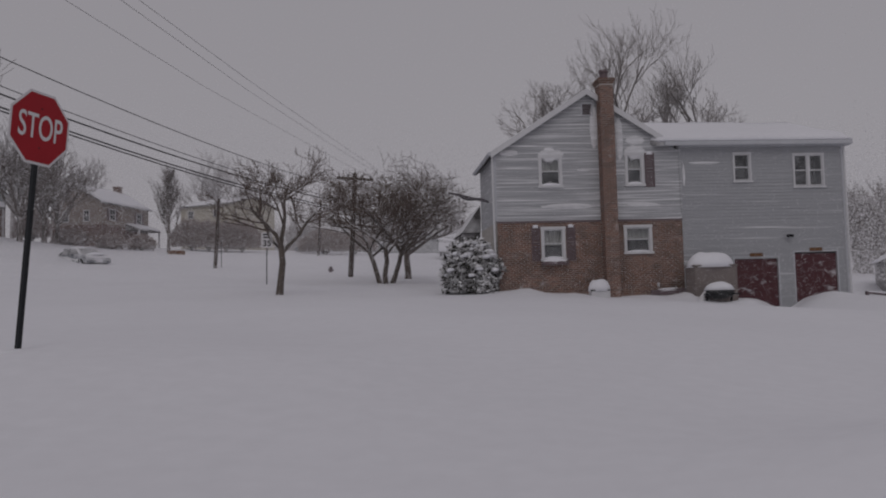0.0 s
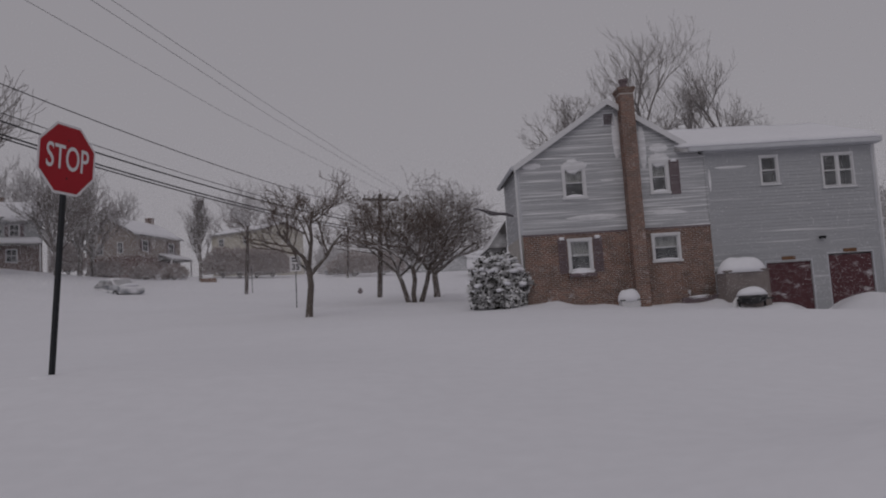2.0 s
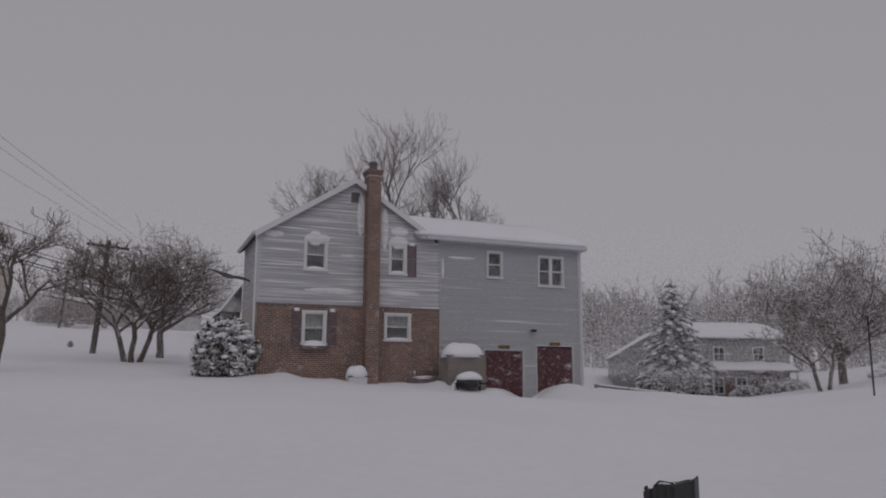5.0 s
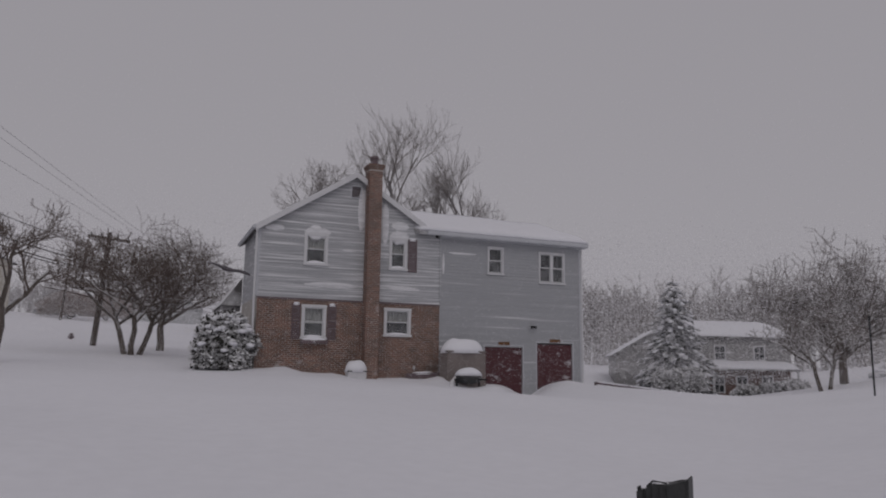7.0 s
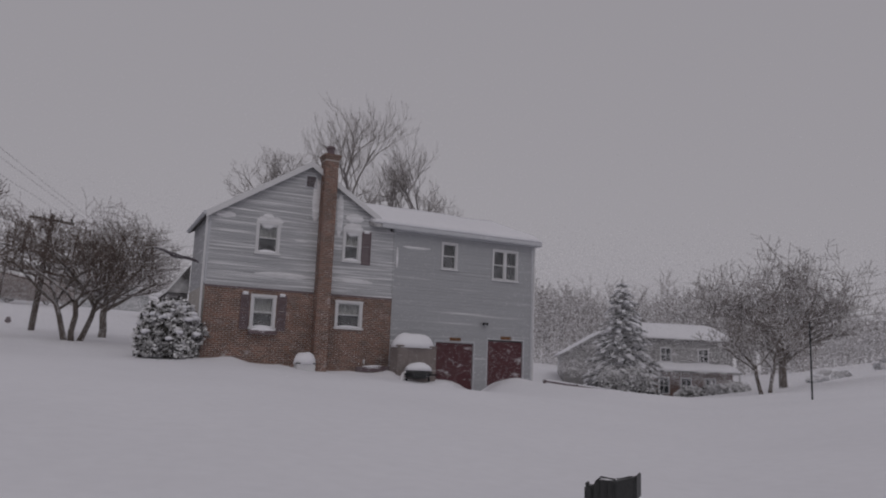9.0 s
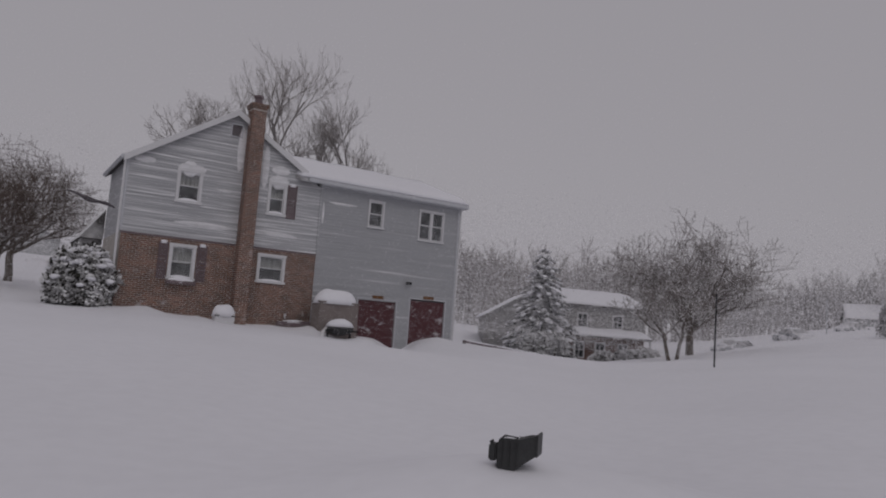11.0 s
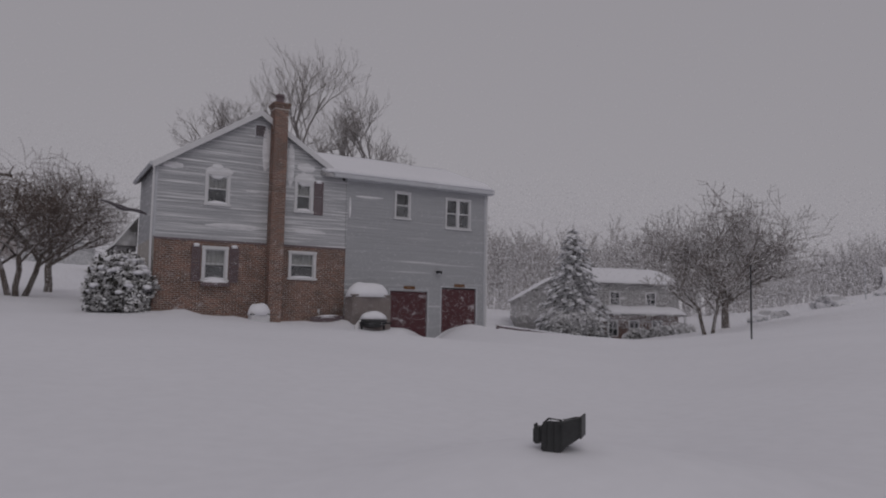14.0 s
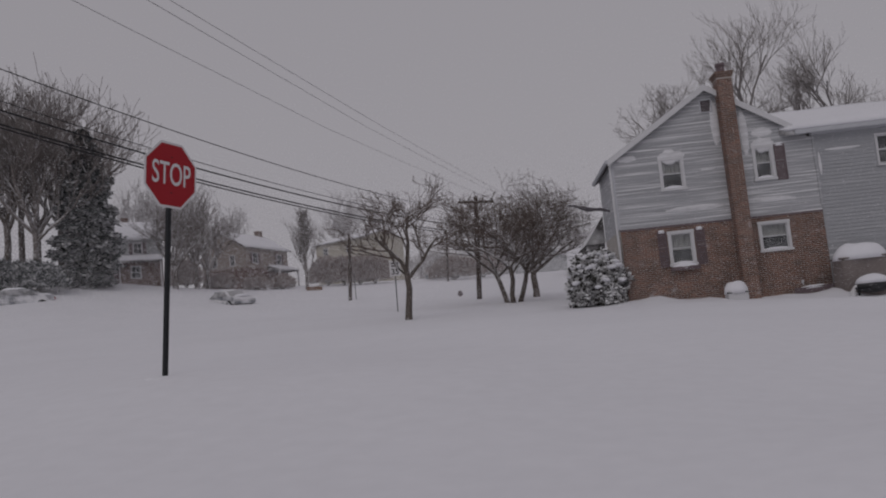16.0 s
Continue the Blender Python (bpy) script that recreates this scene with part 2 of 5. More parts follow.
def link(name, me, material, parent=None, label="", smooth=False):
    ob = new(name, me)
    if material:
        me.materials.append(material)
    if smooth:
        me.polygons.foreach_set("use_smooth", [True] * len(me.polygons))
    if parent:
        ob.parent = parent
    if label:
        ob["label"] = label
    return ob


def part(name, bm, material, parent=None, label="", smooth=False):
    me = bpy.data.meshes.new(name)
    bmesh.ops.recalc_face_normals(bm, faces=bm.faces[:])
    bm.to_mesh(me)
    bm.free()
    return link(name, me, material, parent, label, smooth)


def raw(name, verts, faces, material, parent=None, label="", smooth=False):
    me = bpy.data.meshes.new(name)
    me.from_pydata(verts, [], faces)
    me.update()
    return link(name, me, material, parent, label, smooth)


def thing(name, m, label, category, group=""):
    e = new(name)
    e.matrix_world = m
    return tagged(e, label, category, group)


def box(bm, x0, x1, y0, y1, z0, z1, bevel=0.0, m=None):
    r = bmesh.ops.create_cube(bm, size=1)
    for v in r["verts"]:
        v.co = Vector((x0 + (v.co.x + 0.5) * (x1 - x0), y0 + (v.co.y + 0.5) * (y1 - y0), z0 + (v.co.z + 0.5) * (z1 - z0)))
        if m:
            v.co = m @ v.co
    if bevel:
        es = list({e for v in r["verts"] for e in v.link_edges})
        bmesh.ops.bevel(bm, geom=es, offset=bevel, segments=2, affect="EDGES")
    return bm


def boxpart(name, dims, material, parent, label="", bevel=0.0):
    return part(name, box(bmesh.new(), *dims, bevel=bevel), material, parent, label)


def tube(bm, pts, radii, n=8):
    """A tapered tube through pts."""
    rings = []
    for i, p in enumerate(pts):
        p = Vector(p)
        d = (Vector(pts[min(i + 1, len(pts) - 1)]) - Vector(pts[max(i - 1, 0)])).normalized()
        a = d.orthogonal().normalized()
        b = d.cross(a)
        rings.append([bm.verts.new(p + (a * math.cos(2 * math.pi * k / n) + b * math.sin(2 * math.pi * k / n)) * radii[i]) for k in range(n)])
    for r0, r1 in zip(rings, rings[1:]):
        for k in range(n):
            bm.faces.new((r0[k], r0[(k + 1) % n], r1[(k + 1) % n], r1[k]))
    bm.faces.new(rings[0])
    bm.faces.new(rings[-1])
    return bm


def drift(bm, cx, cy, rx, ry, h, z0=0.0, n=20, rings=6, power=2.0, seed=0, skirt=0.06):
    """A rounded, uneven heap of snow, with a skirt that goes below its foot."""
    rows = []
    for i in range(rings + 1):
        f = i / rings
        row = []
        for k in range(n):
            a = 2 * math.pi * k / n
            w = 1 + 0.10 * noise.noise((math.cos(a) * 1.3 + seed, math.sin(a) * 1.3, f + seed * 3.1))
            z = z0 + h * (1 - f ** power) * (1 + 0.12 * noise.noise((f * math.cos(a) * 2, f * math.sin(a) * 2, seed * 7.3)))
            row.append(bm.verts.new((cx + rx * f * w * math.cos(a), cy + ry * f * w * math.sin(a), z - (skirt if i == rings else 0))))
            if i == 0:
                break
        rows.append(row)
    for k in range(n):
        bm.faces.new((rows[0][0], rows[1][k], rows[1][(k + 1) % n]))
    for r0, r1 in zip(rows[1:], rows[2:]):
        for k in range(n):
            bm.faces.new((r0[k], r1[k], r1[(k + 1) % n], r0[(k + 1) % n]))
    bm.faces.new(rows[-1])
    return bm


# ---------------------------------------------------------------- ground
EYE = Vector((-3.76, -26.59, 0.0))
FAR = 1.343                   # the plan's distances
KNOTS_S = [-400, -60, -14, -4, 0, 3, 6, 14, 18, 30, 40, 48, 60, 90, 400]
KNOTS_Z = [-3.0, -1.6, -1.15, -1.45, -1.25, -0.90, -0.55, -0.06, 0.22, 1.25, 2.42, 3.95, 5.7, 6.8, 7.8]
FS = np.arange(-400, 400.1, 0.5)
FZ = np.interp(FS, KNOTS_S, KNOTS_Z)
kern = np.hanning(15)
FZ = np.convolve(np.pad(FZ, 7, mode="edge"), kern / kern.sum(), mode="valid")


def ground_z(x, y):
    """The height of the snow: the street slopes up to the north-west, with a hollow behind the house and wind-blown drifts."""
    dx, dy = x - EYE.x, y - EYE.y
    s = (-0.6 * dx + 0.8 * dy) / FAR
    z = float(np.interp(s, FS, FZ))
    z -= 2.3 * math.exp(-((x - 33) / 14) ** 2 - ((y - 18) / 9) ** 2)
    z += 1.8 * math.exp(-((x + 38) / 10) ** 2 - ((y - 26) / 14) ** 2)
    z -= 1.7 * math.exp(-((x - 21) / 5.0) ** 2 - ((y - 9) / 7.0) ** 2)
    p, q = 0.985 * dx + 0.174 * dy, -0.174 * dx + 0.985 * dy
    if p > 0.01:                                                          # the cross street climbs to the east
        e = min(max((0.75 - q / p) / 0.47, 0.0), 1.0)
        z += 0.053 * min(p, 120.0) * e * e * (3 - 2 * e)
    z += 0.10 * math.exp(-((x + 0.1) / 0.9) ** 2 - ((y + 0.4) / 1.3) ** 2)
    z -= 0.14 * math.exp(-((x - 4.0) / 1.6) ** 2 - ((y + 0.8) / 1.6) ** 2)
    z += 0.24 * math.exp(-((x - 6.75) / 0.5) ** 2 - ((y + 0.9) / 0.7) ** 2)
    z += 0.17 * math.exp(-((x - 0.95) / 0.5) ** 2 - ((y + 0.55) / 0.7) ** 2) + 0.09 * math.exp(-((x - 2.75) / 0.45) ** 2 - ((y + 0.6) / 0.6) ** 2)
    z += 0.10 * math.exp(-((x - 5.2) / 0.6) ** 2 - ((y + 0.7) / 0.6) ** 2)
    z -= 0.30 * math.exp(-((x - 8.4) / 3.2) ** 2 - ((y + 4.0) / 4.0) ** 2)
    z += 0.30 * math.exp(-((x - 8.45) / 0.70) ** 2 - ((y + 2.3) / 0.6) ** 2)
    z += 0.20 * math.exp(-((x - 9.75) / 0.28) ** 2 - ((y + 1.6) / 0.35) ** 2)
    du, dv = (x - 10.7) * -0.566 + (y + 0.2) * -0.824, (x - 10.7) * 0.824 + (y + 0.2) * -0.566
    z -= 0.50 * math.exp(-(dv / 0.62) ** 2 - ((du - 1.4) / 2.4) ** 2)
    z += 0.23 * math.exp(-((x + 7.8) / 2.4) ** 2 - ((y + 18.96) / 2.4) ** 2)
    z -= 0.22 * math.exp(-((x - 10.7) / 0.7) ** 2 - ((y + 0.4) / 0.7) ** 2)
    z += 0.20 * math.exp(-((x - 12.2) / 0.8) ** 2 - ((y + 0.9) / 0.7) ** 2)
    z += 0.49 * math.exp(-((x + 0.5) / 1.5) ** 2 - ((y + 22.9) / 1.3) ** 2)
    d = math.hypot(dx, dy)
    k = min(1.0, d / 6)
    z += k * (0.10 * noise.noise((x * 0.16, y * 0.16, 0)) + 0.045 * noise.noise((x * 0.55, y * 0.35, 3.0)))
    return z


def axis(lo, hi, c, fine, grow):
    left, right, step, p = [], [], fine, c
    while p < hi:
        right.append(p)
        p += step
        step = fine if abs(p - c) < 22 else step * grow
    step, p = fine, c - fine
    while p > lo:
        left.append(p)
        p -= step
        step = fine if abs(p - c) < 22 else step * grow
    return [lo] + left[::-1] + right + [hi]


GX, GY = axis(-900, 900, 2.0, 0.33, 1.09), axis(-600, 1200, -12.0, 0.33, 1.09)
gv = [(x, y, ground_z(x, y)) for y in GY for x in GX]
nx = len(GX)
gf = [(j * nx + i, j * nx + i + 1, (j + 1) * nx + i + 1, (j + 1) * nx + i) for j in range(len(GY) - 1) for i in range(nx - 1)]
ground = raw("ground", gv, gf, SNOW, smooth=True)
tagged(ground, "deep wind-blown white snow covering street and lawns", "snow", kind="structure")

# ---------------------------------------------------------------- the main house


def spans(lo, hi, cuts):
    """What is left of lo..hi without the cuts."""
    out, p = [], lo
    for a, b in sorted(cuts):
        if a > p:
            out.append((p, min(a, hi)))
        p = max(p, b)
    if p < hi:
        out.append((p, hi))
    return [(a, b) for a, b in out if b - a > 0.01]


def wall_boxes(bm, x0, x1, z0, z1, y0, y1, holes):
    """A wall with openings that go through it."""
    zs = sorted({z0, z1, *[min(max(h[k], z0), z1) for h in holes for k in (2, 3)]})
    for a, b in zip(zs, zs[1:]):
        cuts = [(h[0], h[1]) for h in holes if h[2] < (a + b) / 2 < h[3]]
        for p, q in spans(x0, x1, cuts):
            box(bm, p, q, y0, y1, a, b)


def siding(parent, material, left, right, z0, z1, y, holes, course=0.115):
    """Lapped boards, one by one; left and right give the ends at a height."""
    z = z0
    while z < z1 - 0.01:
        t = min(z + course, z1)
        mid = (z + t) / 2
        cuts = [(h[0], h[1]) for h in holes if h[2] < mid < h[3]]
        for p, q in spans(left(mid), right(mid), cuts):
            lo, hi = y - 0.026, y - 0.004
            v = [(p, lo, z), (q, lo, z), (q, hi, t), (p, hi, t), (p, y, z), (q, y, z), (q, y, t), (p, y, t)]
            raw("siding_board", v, [(0, 1, 2, 3), (4, 5, 1, 0), (3, 2, 6, 7), (7, 6, 5, 4), (1, 5, 6, 2), (4, 0, 3, 7)], material, parent)
        z = t


def window(parent, x0, x1, z0, z1, y=0.0, double=False, snow=0.12, trim=0.09, curtain=0.55, name="window"):
    """A double-hung window in its opening: frame, sashes, glass, curtain and the snow on its sill."""
    bm = bmesh.new()
    f = trim
    box(bm, x0 - 0.015, x0 + f, y - 0.05, y + 0.10, z0, z1, 0.008)
    box(bm, x1 - f, x1 + 0.015, y - 0.05, y + 0.10, z0, z1, 0.008)
    box(bm, x0 - 0.03, x1 + 0.03, y - 0.06, y + 0.10, z1 - f, z1 + 0.02, 0.008)
    box(bm, x0 - 0.05, x1 + 0.05, y - 0.09, y + 0.10, z0 - 0.04, z0 + f * 0.6, 0.008)
    fr = part("window_frame", bm, WHITE, parent)
    fr.name = name
    mid = (z0 + z1) / 2
    xs = [(x0 + f, x1 - f)]
    if double:
        c = (x0 + x1) / 2
        boxpart("mullion", (c - 0.045, c + 0.045, y - 0.03, y + 0.08, z0 + 0.05, z1 - f), WHITE, fr, bevel=0.006)
        xs = [(x0 + f, c - 0.045), (c + 0.045, x1 - f)]
    for a, b in xs:
        for k, (lo, hi, yy) in enumerate(((z0 + 0.05, mid + 0.02, y + 0.035), (mid - 0.02, z1 - f, y + 0.01))):
            bm = bmesh.new()
            box(bm, a, a + 0.035, yy - 0.015, yy + 0.015, lo, hi)
            box(bm, b - 0.035, b, yy - 0.015, yy + 0.015, lo, hi)
            box(bm, a + 0.036, b - 0.036, yy - 0.016, yy + 0.016, lo, lo + 0.04)
            box(bm, a + 0.036, b - 0.036, yy - 0.016, yy + 0.016, hi - 0.04, hi)
            part("sash", bm, WHITE, fr)
            g = boxpart("pane", (a + 0.034, b - 0.034, yy - 0.003, yy + 0.003, lo + 0.038, hi - 0.038), GLASS, fr)
            g.visible_shadow = False
        cz = z1 - (z1 - z0) * curtain
        bm = bmesh.new()
        n = 16
        for i in range(n):
            p, q = a + (b - a) * i / n, a + (b - a) * (i + 1) / n
            d0, d1 = 0.02 * math.sin(i * 1.7), 0.02 * math.sin(i * 1.7 + 1.7)
            vs = [bm.verts.new(c) for c in ((p, y + 0.13 + d0, cz), (q, y + 0.13 + d1, cz), (q, y + 0.13 + d1, z1), (p, y + 0.13 + d0, z1))]
            bm.faces.new(vs)
        bmesh.ops.solidify(bm, geom=bm.faces[:], thickness=0.006)
        part("curtain", bm, CURTAIN, fr, "pale hanging curtain")
    # added board behind the glass; its near-black colour is the unlit room's shade
    boxpart("room_shade_board", (x0 - 0.2, x1 + 0.2, y + 0.9, y + 0.95, z0 - 0.2, z1 + 0.2), ROOMSHADE, fr)
    if snow:
        bm = bmesh.new()
        drift(bm, (x0 + x1) / 2, y - 0.01, (x1 - x0) / 2 + 0.02, 0.085, snow, z0 + f * 0.5, n=18, rings=4, seed=x0)
        part("sill_snow", bm, SNOW, fr, "snow lying on the sill", smooth=True)
    return fr


def shutter(parent, x0, x1, z0, z1, y=0.0):
    bm = bmesh.new()
    box(bm, x0, x0 + 0.05, y - 0.045, y - 0.005, z0, z1, 0.004)
    box(bm, x1 - 0.05, x1, y - 0.045, y - 0.005, z0, z1, 0.004)
    mid = (z0 + z1) / 2
    for a, b in ((z0, z0 + 0.07), (mid - 0.04, mid + 0.04), (z1 - 0.07, z1)):
        box(bm, x0 + 0.051, x1 - 0.051, y - 0.044, y - 0.006, a, b)
    fr = part("shutter", bm, SHUTTER, parent)
    z = z0 + 0.08
    while z < z1 - 0.09:
        if not mid - 0.06 < z < mid + 0.04:
            boxpart("slat", (x0 + 0.05, x1 - 0.05, y - 0.028, y - 0.018, z, z + 0.034), SHUTTER, fr)
        z += 0.042
    bm = bmesh.new()
    drift(bm, (x0 + x1) / 2, y - 0.025, (x1 - x0) / 2, 0.03, 0.06, z1 - 0.002, n=10, rings=3, seed=z1)
    part("snow_cap", bm, SNOW, fr, smooth=True)


def snow_slab(bm, corners, thick, nu=24, nv=8, seed=0.0, round_edge=0.25):
    """A blanket of snow on a roof plane: corners a, b (eave), c, d (ridge)."""
    a, b, c, d = [Vector(p) for p in corners]
    nrm = (b - a).cross(d - a).normalized()
    top = []
    for j in range(nv + 1):
        v = j / nv
        row = []
        for i in range(nu + 1):
            u = i / nu
            p = (a * (1 - u) + b * u) * (1 - v) + (d * (1 - u) + c * u) * v
            e = min(1, min(u, 1 - u) * nu / 1.0, (v * nv) / 1.0 + 0.35)
            h = thick * (0.25 + 0.75 * e) * (1 + 0.35 * noise.noise((p.x * 0.7 + seed, p.y * 0.7, p.z * 0.7)))
            row.append(bm.verts.new(p + nrm * h))
        top.append(row)
    bot = [[bm.verts.new((a * (1 - i / nu) + b * i / nu) * (1 - j / nv) + (d * (1 - i / nu) + c * i / nu) * j / nv + nrm * 0.004) for i in range(nu + 1)] for j in (0, nv)]
    for r0, r1 in zip(top, top[1:]):
        for i in range(nu):
            bm.faces.new((r0[i], r0[i + 1], r1[i + 1], r1[i]))
    for i in range(nu):
        bm.faces.new((bot[0][i], bot[0][i + 1], top[0][i + 1], top[0][i]))
        bm.faces.new((top[-1][i], top[-1][i + 1], bot[1][i + 1], bot[1][i]))
    for k in (0, nu):
        loop = [top[j][k] for j in range(nv + 1)] + [bot[1][k], bot[0][k]]
        bm.faces.new(loop)
    bm.faces.new([*bot[0], *bot[1][::-1]])
    return bm


BX, RX = 6.98, 13.38          # ends of the brick gable and of the addition
EAVE, APEX, APX = 5.17, 7.38, 3.46
DEEP = 4.4
house = thing("house", pose(0, 0, -0.8), "two-storey house, red brick below grey lap siding, snow-dusted", "house")
HZ = 0.8                      # local heights are above the base


def H(z):
    return z + HZ


W1, W2, W3, W4 = (1.61, 2.47, 3.84, 5.00), (4.88, 5.58, 3.85, 5.06), (1.62, 2.50, 1.14, 2.34), (4.74, 5.79, 1.32, 2.35)
W5, W6 = (9.06, 9.75, 3.93, 5.02), (11.42, 12.63, 3.69, 4.97)
G1, G2 = (8.88, 10.68, -0.79, 1.05), (11.24, 13.02, -0.79, 1.21)
hole = lambda r: (r[0] + 0.01, r[1] - 0.01, H(r[2]) + 0.01, H(r[3]) - 0.01)

bm = bmesh.new()
wall_boxes(bm, 0, BX, H(-1.6), H(2.58), 0, 0.25, [hole(W3), hole(W4)])
box(bm, 0, 0.25, 0.252, DEEP, H(-1.6), H(2.58))
box(bm, 0.252, BX, DEEP - 0.25, DEEP, H(-1.6), H(2.58))
brick_wall = part("brick_wall", bm, MORTAR, house, "weathered red-brown brick ground floor")
bm = bmesh.new()
wall_boxes(bm, 0.0, BX, H(2.58) + 0.002, H(EAVE), 0.01, 0.24, [hole(W1), hole(W2)])
part("upper_wall", bm, SIDING, house)
bm = bmesh.new()
vs = [bm.verts.new(p) for p in ((0, 0.01, H(EAVE)), (2 * APX, 0.01, H(EAVE)), (APX, 0.01, H(APEX) - 0.05), (0, 0.24, H(EAVE)), (2 * APX, 0.24, H(EAVE)), (APX, 0.24, H(APEX) - 0.05))]
for f in ((0, 1, 2), (5, 4, 3), (0, 3, 4, 1), (1, 4, 5, 2), (2, 5, 3, 0)):
    bm.faces.new([vs[i] for i in f])
gable_wall = part("gable_wall", bm, SIDING, house, "grey lap siding streaked with snow")
boxpart("side_wall", (0.01, 0.24, 0.25, DEEP, H(2.58), H(EAVE)), SIDING, house)
boxpart("back_wall", (0.25, BX, DEEP - 0.24, DEEP - 0.01, H(2.58), H(EAVE)), SIDING, house)
slope = (APEX - EAVE) / APX
siding(gable_wall, SIDING, lambda z: -0.01 if z < H(EAVE) else (z - H(EAVE)) / slope, lambda z: BX if z < H(EAVE) else 2 * APX - (z - H(EAVE)) / slope,
       H(2.56), H(APEX) - 0.12, 0.0, [hole(W1), hole(W2), (3.30, 3.70, H(6.50), H(6.96))])
for x in (-0.03,):
    boxpart("corner_trim", (x - 0.04, x + 0.04, -0.045, 0.06, H(2.60), H(EAVE)), GUTTER, house, bevel=0.008)
bm = bmesh.new()
for z, w in ((H(2.52), 0.02),):
    box(bm, -0.02, 3.87, -0.035, 0.0, z, z + 0.06)
    box(bm, 4.4, BX, -0.035, 0.0, z, z + 0.06)
part("band_trim", bm, SHUTTER, house)

# addition over the two garages
bm = bmesh.new()
holes = [hole(W5), hole(W6), (G1[0], G1[1], H(-2), H(G1[3])), (G2[0], G2[1], H(-2), H(G2[3]))]
wall_boxes(bm, BX + 0.002, RX, H(-1.6), H(5.44), 0.01, 0.24, holes)
box(bm, RX - 0.23, RX, 0.242, 7.5, H(-1.6), H(5.44))
box(bm, BX, RX - 0.23, 7.26, 7.5, H(-1.6), H(5.44))
addition_wall = part("addition_wall", bm, SIDING_B, house, "plain grey lap siding")
siding(addition_wall, SIDING_B, lambda z: BX + 0.01, lambda z: RX, H(-1.0), H(5.44), 0.0, holes, 0.125)
boxpart("seam_trim", (BX - 0.03, BX + 0.05, -0.05, 0.0, H(2.75), H(5.4)), SIDING, house, bevel=0.006)
boxpart("corner_trim", (RX - 0.05, RX + 0.02, -0.045, 0.05, H(-1.0), H(5.3)), GUTTER, house, bevel=0.008)
bm = bmesh.new()
tube(bm, [(RX + 0.06, -0.06, H(5.30)), (RX + 0.06, -0.06, H(2.5)), (RX + 0.06, -0.06, H(-0.9))], [0.045] * 3, 8)
part("downspout", bm, WHITE, house)
bm = bmesh.new()
tube(bm, [(-0.12, -0.04, H(5.1)), (-0.12, -0.04, H(2.6)), (-0.10, -0.06, H(-0.4))], [0.042] * 3, 8)
part("downspout", bm, WHITE, house)

# roofs
bm = bmesh.new()
for sx in (-1, 1):
    ex = APX - (APX + 0.20) if sx < 0 else 6.15
    ez = APEX - abs(ex - APX) * slope
    x0, z0, x1, z1 = ex, H(ez) + 0.06, APX, H(APEX) + 0.06
    v = [bm.verts.new(p) for p in ((x0, -0.2, z0), (x1, -0.2, z1), (x1, DEEP + 0.2, z1), (x0, DEEP + 0.2, z0), (x0, -0.2, z0 - 0.1), (x1, -0.2, z1 - 0.1), (x1, DEEP + 0.2, z1 - 0.1), (x0, DEEP + 0.2, z0 - 0.1))]
    for f in ((0, 1, 2, 3), (7, 6, 5, 4), (0, 4, 5, 1), (2, 6, 7, 3), (3, 7, 4, 0)):
        bm.faces.new([v[i] for i in f])
roof = part("gable_roof", bm, ROOFING, house, "snow-covered shingle gable roof")
bm = bmesh.new()
for sx, lim in ((-1, APX + 0.20), (1, APX - 0.6)):
    ex = APX + sx * lim
    ez = H(APEX - lim * slope)
    a, b = Vector((APX, -0.235, H(APEX) + 0.02)), Vector((ex, -0.235, ez + 0.02))
    v = [bm.verts.new(p) for p in (a + Vector((0, 0, 0.08)), b + Vector((0, 0, 0.08)), b - Vector((0, 0, 0.15)), a - Vector((0, 0, 0.15)))]
    w = [bm.verts.new(q.co + Vector((0, 0.034, 0))) for q in v]
    bm.faces.new(v)
    bm.faces.new(w[::-1])
    for i in range(4):
        bm.faces.new((v[i], v[(i + 1) % 4], w[(i + 1) % 4], w[i]))
part("rake_board", bm, WHITE, roof, "white painted rake boards")
bm = bmesh.new()
snow_slab(bm, [(-0.2, DEEP + 0.2, H(EAVE - 0.2 * slope) + 0.062), (-0.2, -0.2, H(EAVE - 0.2 * slope) + 0.062), (APX, -0.2, H(APEX) + 0.062), (APX, DEEP + 0.2, H(APEX) + 0.062)], 0.055, 20, 10)
part("roof_snow", bm, SNOW, roof, smooth=True)
bm = bmesh.new()
tube(bm, [(-0.24, -0.22, H(EAVE) - 0.10), (-0.24, DEEP, H(EAVE) - 0.10)], [0.07, 0.07], 8)
part("gutter", bm, GUTTER, roof)

AR = 6.85
bm = bmesh.new()
v = [bm.verts.new(p) for p in ((6.0, -0.3, H(5.42)), (RX + 0.25, -0.3, H(5.42)), (RX + 0.25, 3.75, H(AR)), (4.3, 3.75, H(AR)), (RX + 0.25, 7.8, H(5.42)), (6.0, 7.8, H(5.42)))]
w = [bm.verts.new(q.co - Vector((0, 0, 0.14))) for q in v]
bm.faces.new((v[0], v[1], v[2], v[3]))
bm.faces.new((v[3], v[2], v[4], v[5]))
bm.faces.new((w[3], w[2], w[1], w[0]))
bm.faces.new((w[5], w[4], w[2], w[3]))
for a, b in ((0, 1), (1, 2), (2, 4), (4, 5), (5, 3), (3, 0)):
    bm.faces.new((v[a], w[a], w[b], v[b]))
aroof = part("addition_roof", bm, ROOFING, house, "low roof under a thick snow blanket")
bm = bmesh.new()
